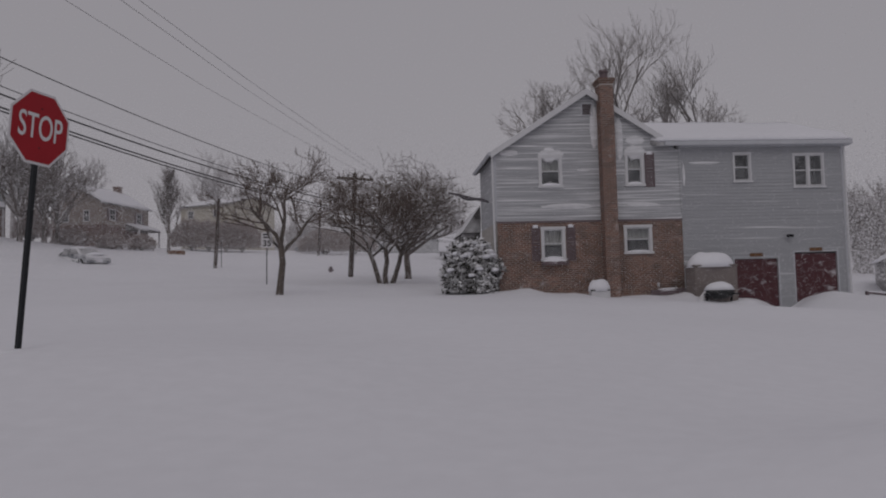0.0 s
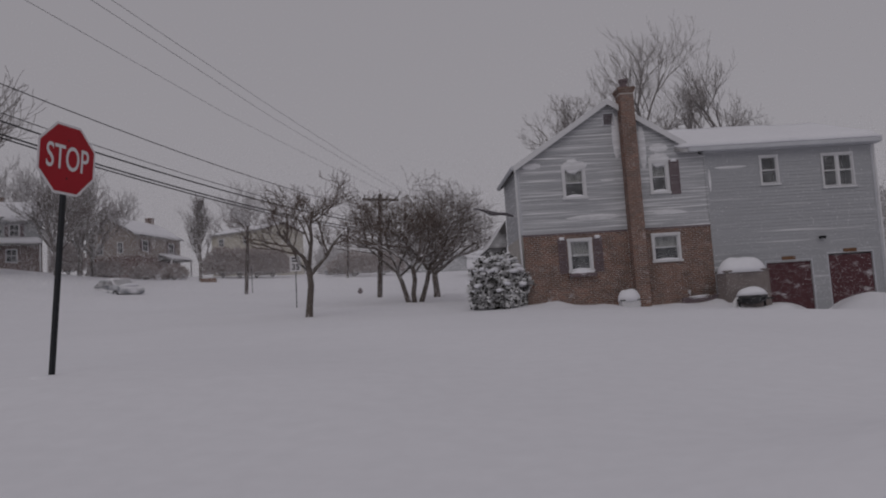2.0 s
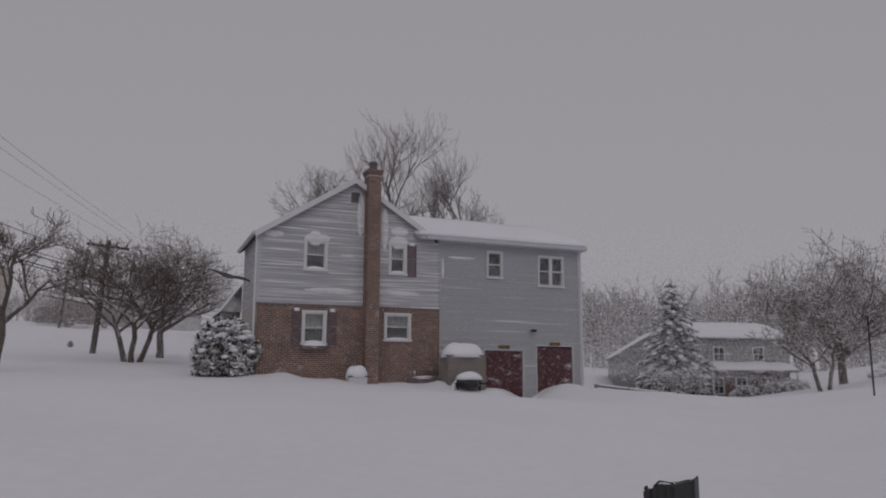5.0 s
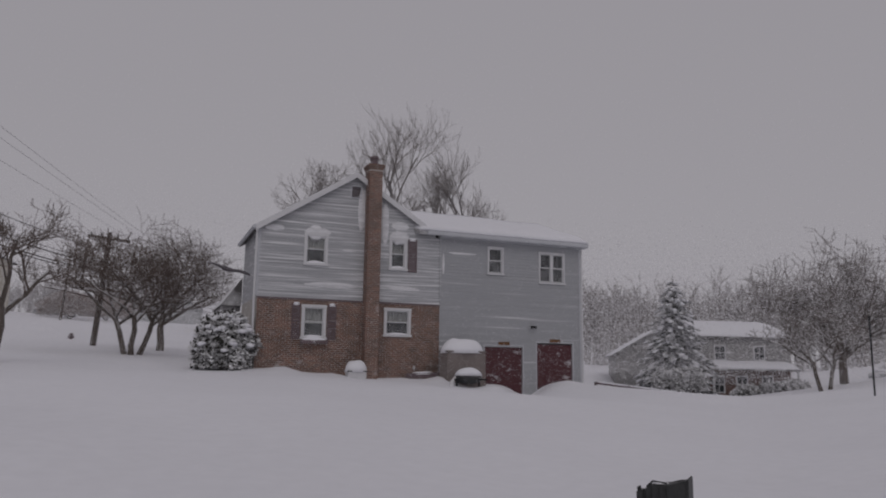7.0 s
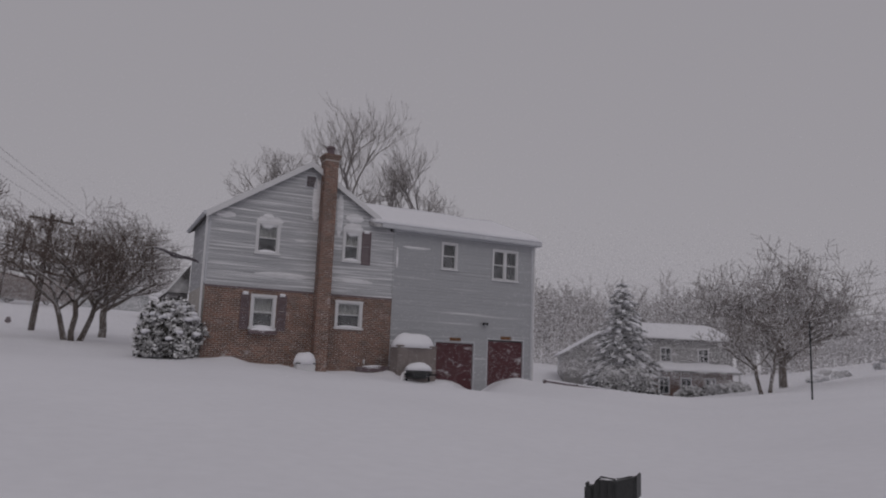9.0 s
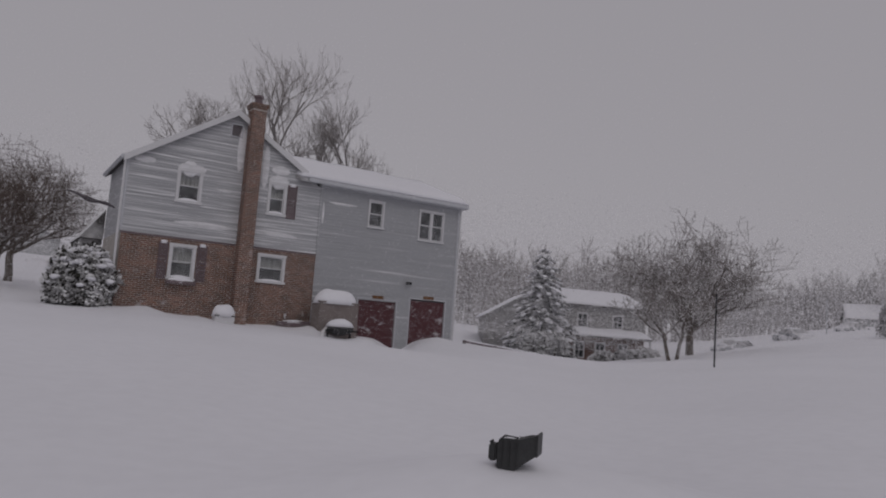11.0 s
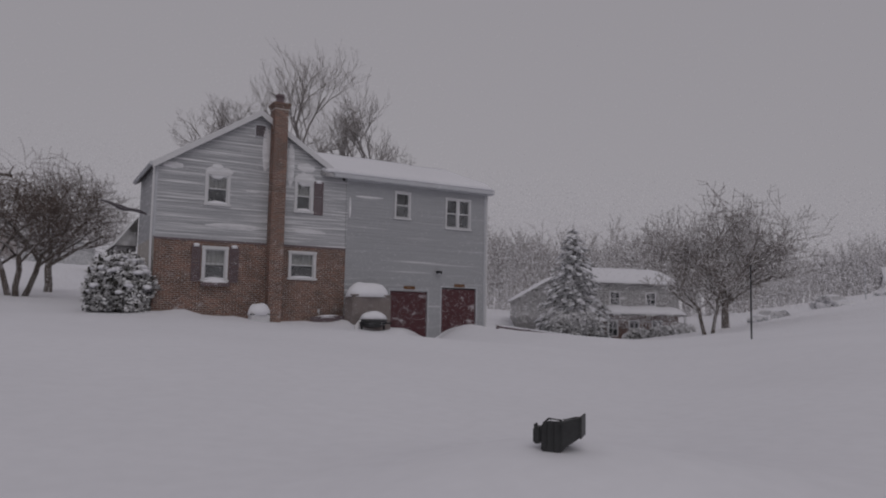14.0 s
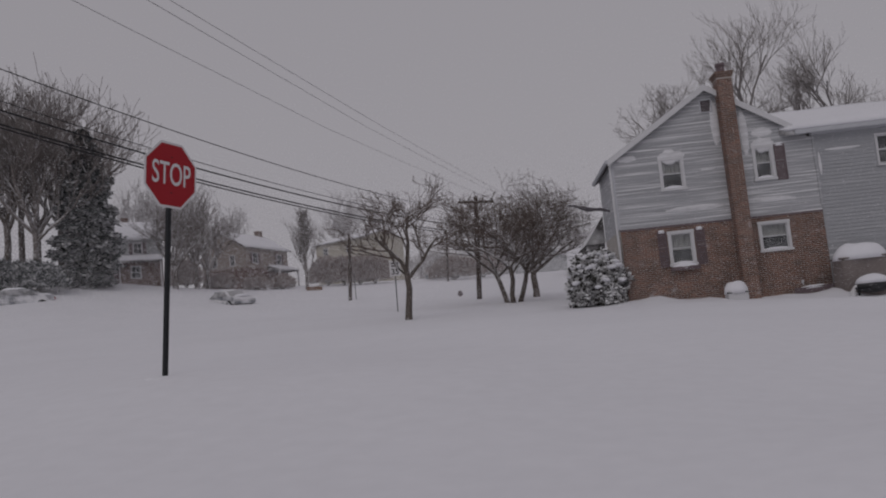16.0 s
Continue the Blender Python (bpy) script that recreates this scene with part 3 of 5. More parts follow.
snow_slab(bm, [(6.05, -0.34, H(5.425)), (RX + 0.27, -0.34, H(5.425)), (RX + 0.27, 3.75, H(AR) + 0.005), (4.3, 3.75, H(AR) + 0.005)], 0.20, 40, 10, 4.0)
part("roof_snow", bm, SNOW, aroof, smooth=True)
bm = bmesh.new()
box(bm, 6.3, RX + 0.24, -0.40, -0.302, H(5.26), H(5.421), 0.02)
part("gutter", bm, GUTTER, aroof)
boxpart("soffit", (6.9, RX + 0.2, -0.30, 0.0, H(5.24), H(5.275)), GUTTER, aroof)
bm = bmesh.new()
v = [bm.verts.new(p) for p in ((RX - 0.01, 0.0, H(5.44)), (RX - 0.01, 7.5, H(5.44)), (RX - 0.01, 3.75, H(AR) - 0.1))]
bm.faces.new(v)
bmesh.ops.solidify(bm, geom=bm.faces[:], thickness=0.1)
part("gable_end", bm, SIDING_B, aroof)

# windows and shutters
for r, c, d, s in ((W1, 0.5, False, 0.11), (W2, 0.5, False, 0.10), (W3, 0.55, False, 0.09), (W4, 0.5, False, 0.08), (W5, 0.0, False, 0.0), (W6, 0.0, True, 0.0)):
    window(house, r[0], r[1], H(r[2]), H(r[3]), 0.0, d, s, 0.085 if s else 0.05, max(c, 0.02))
shutter(house, W3[0] - 0.37, W3[0] - 0.06, H(1.10), H(2.38))
shutter(house, W3[1] + 0.06, W3[1] + 0.39, H(1.10), H(2.38))
shutter(house, W2[1] + 0.05, W2[1] + 0.42, H(3.78), H(5.06))
# snow blown over the window heads
for r, hgt in ((W1, 0.27), (W2, 0.30)):
    bm = bmesh.new()
    drift(bm, 0, 0, (r[1] - r[0]) / 2 + 0.10, hgt, 0.03, 0.0, n=40, rings=5, power=1.2, seed=r[0] * 5, skirt=0.03)
    for v in bm.verts:
        v.co.y *= 1 + 0.5 * noise.noise((v.co.x * 6, r[0], 2.0))
    bmesh.ops.rotate(bm, cent=(0, 0, 0), matrix=Matrix.Rotation(math.pi / 2, 3, "X"), verts=bm.verts[:])
    bmesh.ops.translate(bm, vec=((r[0] + r[1]) / 2 + 0.04, -0.02, H(r[3]) + 0.05), verts=bm.verts[:])
    part("window_head_snow", bm, THINSNOW, house, "wind-packed snow above the window", smooth=True)
# snow plastered on the siding by the wind
for cx, cz, rx, rz, h in ((2.70, 3.10, 1.15, 0.13, 0.03), (5.45, 3.12, 0.80, 0.09, 0.025), (3.74, 6.05, 0.17, 0.95, 0.03), (4.70, 5.60, 0.16, 0.95, 0.03), (0.50, 5.12, 0.42, 0.14, 0.025), (7.95, 4.66, 0.75, 0.06, 0.02), (3.30, 4.45, 0.30, 0.07, 0.02), (5.3, 5.55, 0.42, 0.20, 0.02), (7.12, 4.2, 0.06, 0.5, 0.02)):
    bm = bmesh.new()
    drift(bm, 0, 0, rx, rz, h, 0.0, n=36, rings=5, power=1.3, seed=cx * 3.7, skirt=0.03)
    bmesh.ops.rotate(bm, cent=(0, 0, 0), matrix=Matrix.Rotation(math.pi / 2, 3, "X"), verts=bm.verts[:])
    bmesh.ops.translate(bm, vec=(cx, -0.018, H(cz)), verts=bm.verts[:])
    part("plastered_snow", bm, THINSNOW, house, "thin wind-plastered snow patch", smooth=True)
# attic vent
bm = bmesh.new()
for a, b, c, d in ((3.28, 3.72, H(6.48), H(6.52)), (3.28, 3.72, H(6.94), H(6.98)), (3.28, 3.32, H(6.521), H(6.939)), (3.68, 3.72, H(6.521), H(6.939))):
    box(bm, a, b, -0.05, 0.02, c, d)
vent = part("attic_vent", bm, GUTTER, house)
for i in range(8):
    z = H(6.53 + i * 0.052)
    bm = bmesh.new()
    box(bm, 3.32, 3.68, -0.035, -0.005, z, z + 0.012)
    bmesh.ops.rotate(bm, cent=(3.5, -0.02, z), matrix=Matrix.Rotation(radians(-35), 3, "X"), verts=bm.verts[:])
    part("slat", bm, SHUTTER, vent)
# flower box under the ground-floor window
bm = bmesh.new()
box(bm, 1.56, 2.56, -0.30, -0.10, H(0.94), H(1.07), 0.015)
fb = part("flower_box", bm, SHUTTER, house, "dark flower box heaped with snow")
bm = bmesh.new()
drift(bm, 2.06, -0.2, 0.50, 0.10, 0.14, H(1.06), n=20, rings=4, seed=9)
part("snow_heap", bm, SNOW, fb, smooth=True)

# chimney: a stack that narrows, with a corbelled cap and a flue
ch = boxpart("chimney", (3.88, 4.38, -0.50, -0.036, H(2.3), H(7.56)), MORTAR, house, "brick chimney stack flecked with snow")
boxpart("chimney_foot", (3.88, 4.38, -0.50, -0.036, H(-1.6), H(2.3)), MORTAR, ch)
boxpart("chimney_back", (3.88, 4.38, -0.035, 0.1, H(7.0), H(7.56)), BRICK, ch)
for k in range(3):
    boxpart("cap_course", (3.88 - 0.025 * (k + 1), 4.38 + 0.025 * (k + 1), -0.50 - 0.025 * (k + 1), 0.1 + 0.025 * (k + 1), H(7.56 + 0.07 * k), H(7.63 + 0.07 * k)), BRICK, ch)
bm = bmesh.new()
tube(bm, [(4.13, -0.2, H(7.76)), (4.13, -0.2, H(8.04)), (4.13, -0.2, H(8.05)), (4.13, -0.2, H(8.14))], [0.15, 0.14, 0.18, 0.17], 14)
part("flue", bm, SHUTTER, ch)


def garage_door(r, name="garage_door"):
    x0, x1, z0, z1 = r
    bm = bmesh.new()
    box(bm, x0 + 0.05, x1 - 0.05, 0.06, 0.10, H(z0) - 0.4, H(z1) - 0.05)
    d = part(name, bm, GARAGE, house, "maroon panelled garage door splashed with snow")
    rows, cols = 5, 4
    pw, ph = (x1 - x0 - 0.1) / cols, 0.46
    for i in range(cols):
        for j in range(rows):
            a, b = x0 + 0.05 + i * pw + 0.05, x0 + 0.05 + (i + 1) * pw - 0.05
            t = H(z1) - 0.05 - j * ph
            if t - ph < H(z0) - 0.4:
                continue
            boxpart("panel", (a, b, 0.045, 0.0595, t - ph + 0.06, t - 0.05), GARAGE, d, bevel=0.006)
    bm = bmesh.new()
    box(bm, x0, x0 + 0.048, -0.03, 0.12, H(z0) - 0.4, H(z1))
    box(bm, x1 - 0.048, x1, -0.03, 0.12, H(z0) - 0.4, H(z1))
    box(bm, x0, x1, -0.032, 0.12, H(z1) + 0.001, H(z1) + 0.05)
    part("door_frame", bm, GUTTER, d)
    c = (x0 + x1) / 2 - 0.25
    boxpart("patch_board", (c, c + 0.5, -0.05, -0.033, H(z1) + 0.03, H(z1) + 0.16), WOODP, d, "bare wooden board above the door")


garage_door(G1)
garage_door(G2)
bm = bmesh.new()
box(bm, 11.02, 11.10, -0.12, -0.02, H(1.80), H(1.88), 0.015)
tube(bm, [(11.06, -0.08, H(1.86)), (10.96, -0.22, H(1.82))], [0.035, 0.06], 10)
tube(bm, [(11.06, -0.08, H(1.86)), (11.16, -0.22, H(1.82))], [0.035, 0.06], 10)
part("flood_light", bm, BLACK, house)
# front side: porch roof edge beyond the corner, and the furled flag on its staff
bm = bmesh.new()
box(bm, -0.75, -0.02, 4.6, 8.2, H(2.35), H(2.55), 0.02)
v = [bm.verts.new(p) for p in ((-0.85, 4.4, H(2.55)), (-0.02, 4.4, H(2.55)), (-0.02, 4.4, H(3.7)), (-0.85, 8.4, H(2.55)), (-0.02, 8.4, H(2.55)), (-0.02, 8.4, H(3.7)))]
for f in ((0, 1, 2), (5, 4, 3), (0, 3, 4, 1), (1, 4, 5, 2), (2, 5, 3, 0)):
    bm.faces.new([v[i] for i in f])
part("porch_roof", bm, ROOFING, house, "snowy lean-to porch roof")
bm = bmesh.new()
tube(bm, [(-0.02, 0.35, H(3.32)), (-1.80, 0.1, H(3.72))], [0.014, 0.012], 8)
fs = part("flag_staff", bm, WHITE, house, "white staff with a furled striped flag")
bm = bmesh.new()
pts, rad = [], []
for i in range(15):
    f = i / 14
    pts.append((-0.25 - 1.5 * f, 0.31 - 0.2 * f, H(3.35 + 0.33 * f + 0.03 * math.sin(f * 9))))
    rad.append(0.03 + 0.062 * math.sin(math.pi * min(1, f * 1.1)) * (0.7 + 0.3 * math.sin(f * 14)))
tube(bm, pts, rad, 9)
part("flag", bm, FLAGRED, fs, "furled red and dark flag")

# ---------------------------------------------------------------- trees


def polar(bearing, dist):
    a = radians(0.772 * bearing + 1.75)
    return EYE.x + FAR * dist * math.sin(a), EYE.y + FAR * dist * math.cos(a)


def facing(bearing):
    """How far a thing at that bearing is turned with the plan."""
    return 0.228 * bearing - 1.75


class Limbs:
    """Collects tapered branches as plain vertex lists."""

    def __init__(self):
        self.v, self.f = [], []

    def add(self, pts, rads, n):
        base = len(self.v)
        for i, p in enumerate(pts):
            d = (pts[min(i + 1, len(pts) - 1)] - pts[max(i - 1, 0)]).normalized()
            a = d.orthogonal().normalized()
            b = d.cross(a)
            for k in range(n):
                t = 2 * math.pi * k / n
                self.v.append(tuple(p + (a * math.cos(t) + b * math.sin(t)) * rads[i]))
        for i in range(len(pts) - 1):
            for k in range(n):
                q = base + i * n
                self.f.append((q + k, q + (k + 1) % n, q + n + (k + 1) % n, q + n + k))


def grow(rng, wood, twigs, p, d, length, r, level, top, spread, up, kids, thin):
    """One limb and its children; the last two levels are twigs."""
    n = 5 if level > 2 else 4
    pts, rads = [p], [r]
    q, dd = p.copy(), d.copy()
    end = r * (0.55 if level < top else 0.25)
    for i in range(n):
        wig = 0.17 if level < 3 else 0.11
        dd = (dd + Vector((rng.gauss(0, wig), rng.gauss(0, wig), rng.gauss(0, wig * 0.6) + up * 0.10))).normalized()
        if dd.z < 0.06:
            dd = Vector((dd.x, dd.y, 0.06 + rng.random() * 0.12)).normalized()
        q = q + dd * (length / n)
        pts.append(q.copy())
        rads.append(r + (end - r) * (i + 1) / n)
    (wood if level <= 1 else twigs).add(pts, [max(x, thin) for x in rads], 7 if level == 0 else (5 if level == 1 else 3))
    if level >= top:
        return
    for k in range(kids[level]):
        f = 0.35 + 0.65 * (k + rng.random() * 0.7) / kids[level] if level else 0.55 + 0.45 * (k + rng.random()) / kids[level]
        f = min(f, 1.0)
        i = min(int(f * n), n - 1)
        a = pts[i].lerp(pts[i + 1], f * n - i)
        ax = (pts[i + 1] - pts[i]).normalized()
        side = ax.orthogonal().normalized()
        side.rotate(Matrix.Rotation(2 * math.pi * (k / kids[level] + rng.random() * 0.35) + level, 3, ax))
        nd = (ax * (1 - spread) + side * spread * (0.8 + 0.4 * rng.random()) + Vector((0, 0, up * 0.25))).normalized()
        nl = length * rng.uniform(0.50, 0.78) * (1.0 if level < 3 else 0.85)
        grow(rng, wood, twigs, a, nd, nl, rads[i] * rng.uniform(0.5, 0.68), level + 1, top, spread, up, kids, thin)


def bare_tree(name, x, y, label, seed, trunk, first, r, kids=(4, 4, 4, 4), spread=0.55, up=0.5, lean=(0, 0), thin=0.006, stems=1, twig=None, bark=None, z=None, leader=True):
    """A leafless tree: trunk and limbs, and a crown of twigs."""
    rng = random.Random(seed)
    zz = ground_z(x, y) if z is None else z
    e = thing(name, pose(x, y, zz), label, "tree")
    wood, twigs = Limbs(), Limbs()
    for s in range(stems):
        a = 2 * math.pi * s / max(stems, 1) + seed
        off = 0.25 if stems > 1 else 0
        base = Vector((math.cos(a) * off, math.sin(a) * off, -0.3))
        d = Vector((lean[0] + (math.cos(a) * 0.35 if stems > 1 else 0), lean[1] + (math.sin(a) * 0.35 if stems > 1 else 0), 1)).normalized()
        top = base + d * (trunk + 0.3)
        pts = [base, base.lerp(top, 0.35) + Vector((rng.gauss(0, 0.04), rng.gauss(0, 0.04), 0)), base.lerp(top, 0.7) + Vector((rng.gauss(0, 0.06), rng.gauss(0, 0.06), 0)), top]
        wood.add(pts, [r * 1.25, r, r * 0.92, r * 0.85], 9)
        if stems == 1 and leader:
            grow(rng, wood, twigs, top - d * 0.05, d, first * 1.05, r * 0.72, 1, len(kids), spread, up, (0, *kids[1:], 0, 0), thin)
        for k in range(kids[0]):
            b = 2 * math.pi * (k + rng.random() * 0.5) / kids[0]
            nd = (d * (1 - spread * 0.8) + Vector((math.cos(b), math.sin(b), 0.1)) * spread).normalized()
            start = pts[2].lerp(top, 0.3 + 0.7 * (k + 1) / kids[0])
            grow(rng, wood, twigs, start, nd, first * rng.uniform(0.8, 1.1), r * rng.uniform(0.5, 0.7), 1, len(kids) - 0, spread, up, (0, *kids[1:], 0, 0), thin)
    raw("trunk", wood.v, wood.f, bark or BARK, e, smooth=True)
    raw("crown", twigs.v, twigs.f, twig or TWIG, e)
    return e


def clump_tree(name, x, y, label, seed, height, width, material, n, leaf, shape, z=None, category="tree", trunk=True, droop=0.0, rough=1.0):
    """An evergreen: a trunk, and a crown of many short sprays, each a small bent blade pair."""
    rng = random.Random(seed)
    zz = ground_z(x, y) if z is None else z
    e = thing(name, pose(x, y, zz), label, category)
    if trunk:
        bm = bmesh.new()
        tube(bm, [(0, 0, -0.3), (0.02, 0, height * 0.5), (0, 0, height * 0.96)], [0.03 * height * 0.7, 0.012 * height, 0.01], 8)
        part("trunk", bm, BARK, e)
    v, f = [], []
    for i in range(n):
        t = rng.random() ** 0.8
        h = t * height
        R = shape(t) * width / 2
        a = rng.uniform(0, 2 * math.pi)
        q = math.sqrt(rng.uniform(0.25, 1))
        layer = 1 + rough * 0.10 * math.sin(h * 5.5 + a * 2) + rough * 0.16 * noise.noise((math.cos(a) * 2, math.sin(a) * 2, h * 0.9 + seed))
        rr = R * q * layer
        c = Vector((math.cos(a) * rr, math.sin(a) * rr, h))
        out = Vector((math.cos(a), math.sin(a), -droop + rng.gauss(0, 0.35))).normalized()
        s = leaf * rng.uniform(0.6, 1.5)
        side = Vector((-math.sin(a), math.cos(a), rng.gauss(0, 0.4))).normalized() * s * 0.5
        tip = c + out * s
        mid = c + out * s * 0.5 + Vector((0, 0, s * 0.12))
        b = len(v)
        v += [tuple(c), tuple(mid + side), tuple(tip), tuple(mid - side), tuple(mid + Vector((0, 0, -s * 0.25)))]
        f += [(b, b + 1, b + 2), (b, b + 2, b + 3), (b, b + 4, b + 1), (b, b + 3, b + 4)]
    raw("crown", v, f, material, e)
    return e


# young street tree by the kerb, and the broad old one behind the utility pole
x, y = polar(-13.9, 18.8)
bare_tree("street_tree", x, y, "small bare street tree with crooked snow-dusted limbs", 8, 1.65, 1.92, 0.115, kids=(3, 4, 4, 4, 4), spread=0.55, up=0.42, lean=(0.05, 0), thin=0.007, twig=TWIG_DARK)
x, y = polar(-2.95, 27.0)
bare_tree("old_tree", x, y, "wide bare tree with many forking stems in snow", 11, 1.75, 2.9, 0.12, kids=(4, 5, 4, 4, 4), spread=0.66, up=0.34, stems=3, thin=0.008, twig=TWIG_DARK)
x, y = polar(-0.6, 33.0)
bare_tree("old_tree", x, y, "broad bare tree with fine frosted twigs", 21, 1.8, 3.3, 0.19, kids=(6, 5, 4, 4, 4), spread=0.68, up=0.28, thin=0.009, twig=TWIG_MID)
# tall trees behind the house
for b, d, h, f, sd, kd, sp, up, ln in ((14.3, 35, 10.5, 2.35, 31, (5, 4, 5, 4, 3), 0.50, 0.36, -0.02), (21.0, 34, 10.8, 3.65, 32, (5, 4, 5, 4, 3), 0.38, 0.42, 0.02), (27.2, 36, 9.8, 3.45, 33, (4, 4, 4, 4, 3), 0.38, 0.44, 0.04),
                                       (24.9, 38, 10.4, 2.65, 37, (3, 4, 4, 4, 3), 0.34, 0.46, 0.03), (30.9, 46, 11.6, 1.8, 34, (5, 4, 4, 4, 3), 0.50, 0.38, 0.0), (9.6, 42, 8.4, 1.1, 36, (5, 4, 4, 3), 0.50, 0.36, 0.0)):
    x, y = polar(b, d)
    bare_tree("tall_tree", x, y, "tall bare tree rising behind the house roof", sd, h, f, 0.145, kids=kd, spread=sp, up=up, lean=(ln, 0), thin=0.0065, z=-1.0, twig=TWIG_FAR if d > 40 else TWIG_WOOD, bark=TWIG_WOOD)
# right-hand street trees
x, y = polar(61.7, 28.5)
bare_tree("lawn_tree", x, y, "bare spreading lawn tree with dense twigs", 41, 1.3, 1.75, 0.09, kids=(4, 4, 4, 4, 3), spread=0.60, up=0.36, stems=2, thin=0.010, twig=TWIG_MID)
x, y = polar(63.2, 35.0)
bare_tree("lawn_tree", x, y, "bare broad lawn tree with snow-caught branches", 47, 1.7, 4.0, 0.22, kids=(9, 5, 5, 4, 3), spread=0.70, up=0.30, thin=0.012, twig=TWIG_MID)
# conifers
def spruce_tree(x, y, z, height, width, seed, label):
    """A conifer of drooping boughs in whorls, each with side sprays and pads of snow."""
    rng = random.Random(seed)
    e = thing("spruce_tree", pose(x, y, z), label, "tree")
    bm = bmesh.new()
    tube(bm, [(0, 0, -0.3), (0.02, 0, height * 0.5), (0, 0, height * 0.99)], [0.17, 0.09, 0.012], 8)
    part("trunk", bm, BARK, e)
    v, f = [], []
    pads = bmesh.new()
    whorls = 24
    for i in range(whorls):
        t = i / whorls
        R = width / 2 * (1 - t) ** 0.66 + 0.05
        for k in range(int(13 - 7 * t)):
            a = 2 * math.pi * (k + rng.random() * 0.7) / int(13 - 7 * t) + i * 1.3
            r = R * rng.uniform(0.78, 1.12)
            h = height * (0.05 + 0.93 * t) + rng.gauss(0, 0.08)
            out, side = Vector((math.cos(a), math.sin(a), 0)), Vector((-math.sin(a), math.cos(a), 0))
            at = lambda s: out * r * s + Vector((0, 0, h + r * (0.12 * s - 0.36 * s * s)))
            n = max(5, int(r * 9))
            for j in range(n):
                s = 0.12 + 0.88 * j / n
                c = at(s)
                for w in (-1, 1, 0):
                    ln = (0.20 + 0.32 * r / 3 * (1.15 - s) * 1.6) * rng.uniform(0.7, 1.3) * (0.5 + 0.5 * min(1, r))
                    d = (side * w * 0.9 + out * 0.6 + Vector((0, 0, rng.gauss(-0.28, 0.22)))).normalized()
                    cr = d.cross(Vector((0, 0, 1))).normalized() * ln * 0.26
                    b = len(v)
                    v += [tuple(c), tuple(c + d * ln * 0.55 + cr), tuple(c + d * ln), tuple(c + d * ln * 0.55 - cr), tuple(c + d * ln * 0.5 - Vector((0, 0, ln * 0.3)))]
                    f += [(b, b + 1, b + 2), (b, b + 2, b + 3), (b, b + 4, b + 1), (b, b + 3, b + 4)]
            for s in (0.5, 0.74, 0.95):
                if rng.random() < 0.62:
                    c = at(s) + side * rng.gauss(0, 0.10 * r) + Vector((0, 0, 0.05))
                    q = rng.uniform(0.10, 0.20) * (0.45 + 0.55 * min(1, r / 1.6))
                    ico = bmesh.ops.create_icosphere(pads, subdivisions=1, radius=q)
                    for p in ico["verts"]:
                        j = 1 + 0.4 * noise.noise(p.co * 6 + c)
                        p.co = out * (p.co.x * 1.7 * j) + side * (p.co.y * 1.25 * j) + Vector((0, 0, p.co.z * 0.55 * j - p.co.x * 0.7)) + c
    raw("crown", v, f, SPRUCE, e)
    tagged(part("bough_snow", pads, SNOW, e, "pads of snow bending the boughs", smooth=True), kind="stuff")
    return e


x, y = polar(49.0, 43.0)
spruce_tree(x, y, -2.3, 9.5, 6.5, 51, "tall conical spruce laden with snow")
x, y = polar(81.0, 45.0)
clump_tree("clipped_tree", x, y, "rounded dense tree with dull foliage paled for haze", 53, 4.1, 4.2, DOMELEAF, 20000, 0.13, lambda t: max(0, 1 - t ** 1.8) ** 0.75, rough=0.25)
x, y = polar(-43.1, 45.0)
clump_tree("cedar_tree", x, y, "tall dark evergreen cedar with snow patches", 55, 11.8, 5.2, EVERGREEN, 19000, 0.34, lambda t: (1 - t) ** 0.55 * min(1, 0.55 + t * 2.2) * (0.86 + 0.14 * math.sin(t * 31)), rough=3.0)
x, y = polar(-47.2, 44.0)
bare_tree("tall_tree", x, y, "dense bare tree beside the dark cedar", 156, 4.2, 5.8, 0.22, kids=(8, 5, 5, 4), spread=0.45, up=0.65, thin=0.019, twig=TWIG_MID, bark=TWIG_MID)
for b, d, h, f, sd in ((-45.2, 47, 5.0, 5.6, 76), (-49.4, 45, 5.0, 5.4, 77), (-47.0, 52, 6.5, 6.2, 78), (-50.5, 50, 6.5, 6.0, 61), (-44.6, 54, 7.0, 6.4, 62), (-55, 48, 6.0, 5.5, 63), (-48.2, 50, 7.0, 6.0, 64), (-52.6, 46, 5.5, 5.4, 75)):
    x, y = polar(b, d)
    bare_tree("tall_tree", x, y, "tall bare tree with fine upright twigs", sd, h, f, 0.24, kids=(6, 5, 4, 4), spread=0.45, up=0.7, thin=0.019, twig=TWIG_MID)
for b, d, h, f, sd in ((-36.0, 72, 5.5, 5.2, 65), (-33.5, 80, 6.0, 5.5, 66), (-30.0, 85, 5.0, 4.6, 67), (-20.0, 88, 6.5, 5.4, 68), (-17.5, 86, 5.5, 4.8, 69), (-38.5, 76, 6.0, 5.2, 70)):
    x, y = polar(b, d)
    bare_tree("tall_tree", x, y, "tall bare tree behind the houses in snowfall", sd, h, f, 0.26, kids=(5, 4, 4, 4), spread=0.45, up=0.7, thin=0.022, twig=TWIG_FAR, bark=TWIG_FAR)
x, y = polar(-23.3, 52.0)
rng = random.Random(72)
e = thing("upright_tree", pose(x, y, ground_z(x, y)), "narrow upright bare tree with sweeping twigs", "tree")
wood, twigs = Limbs(), Limbs()
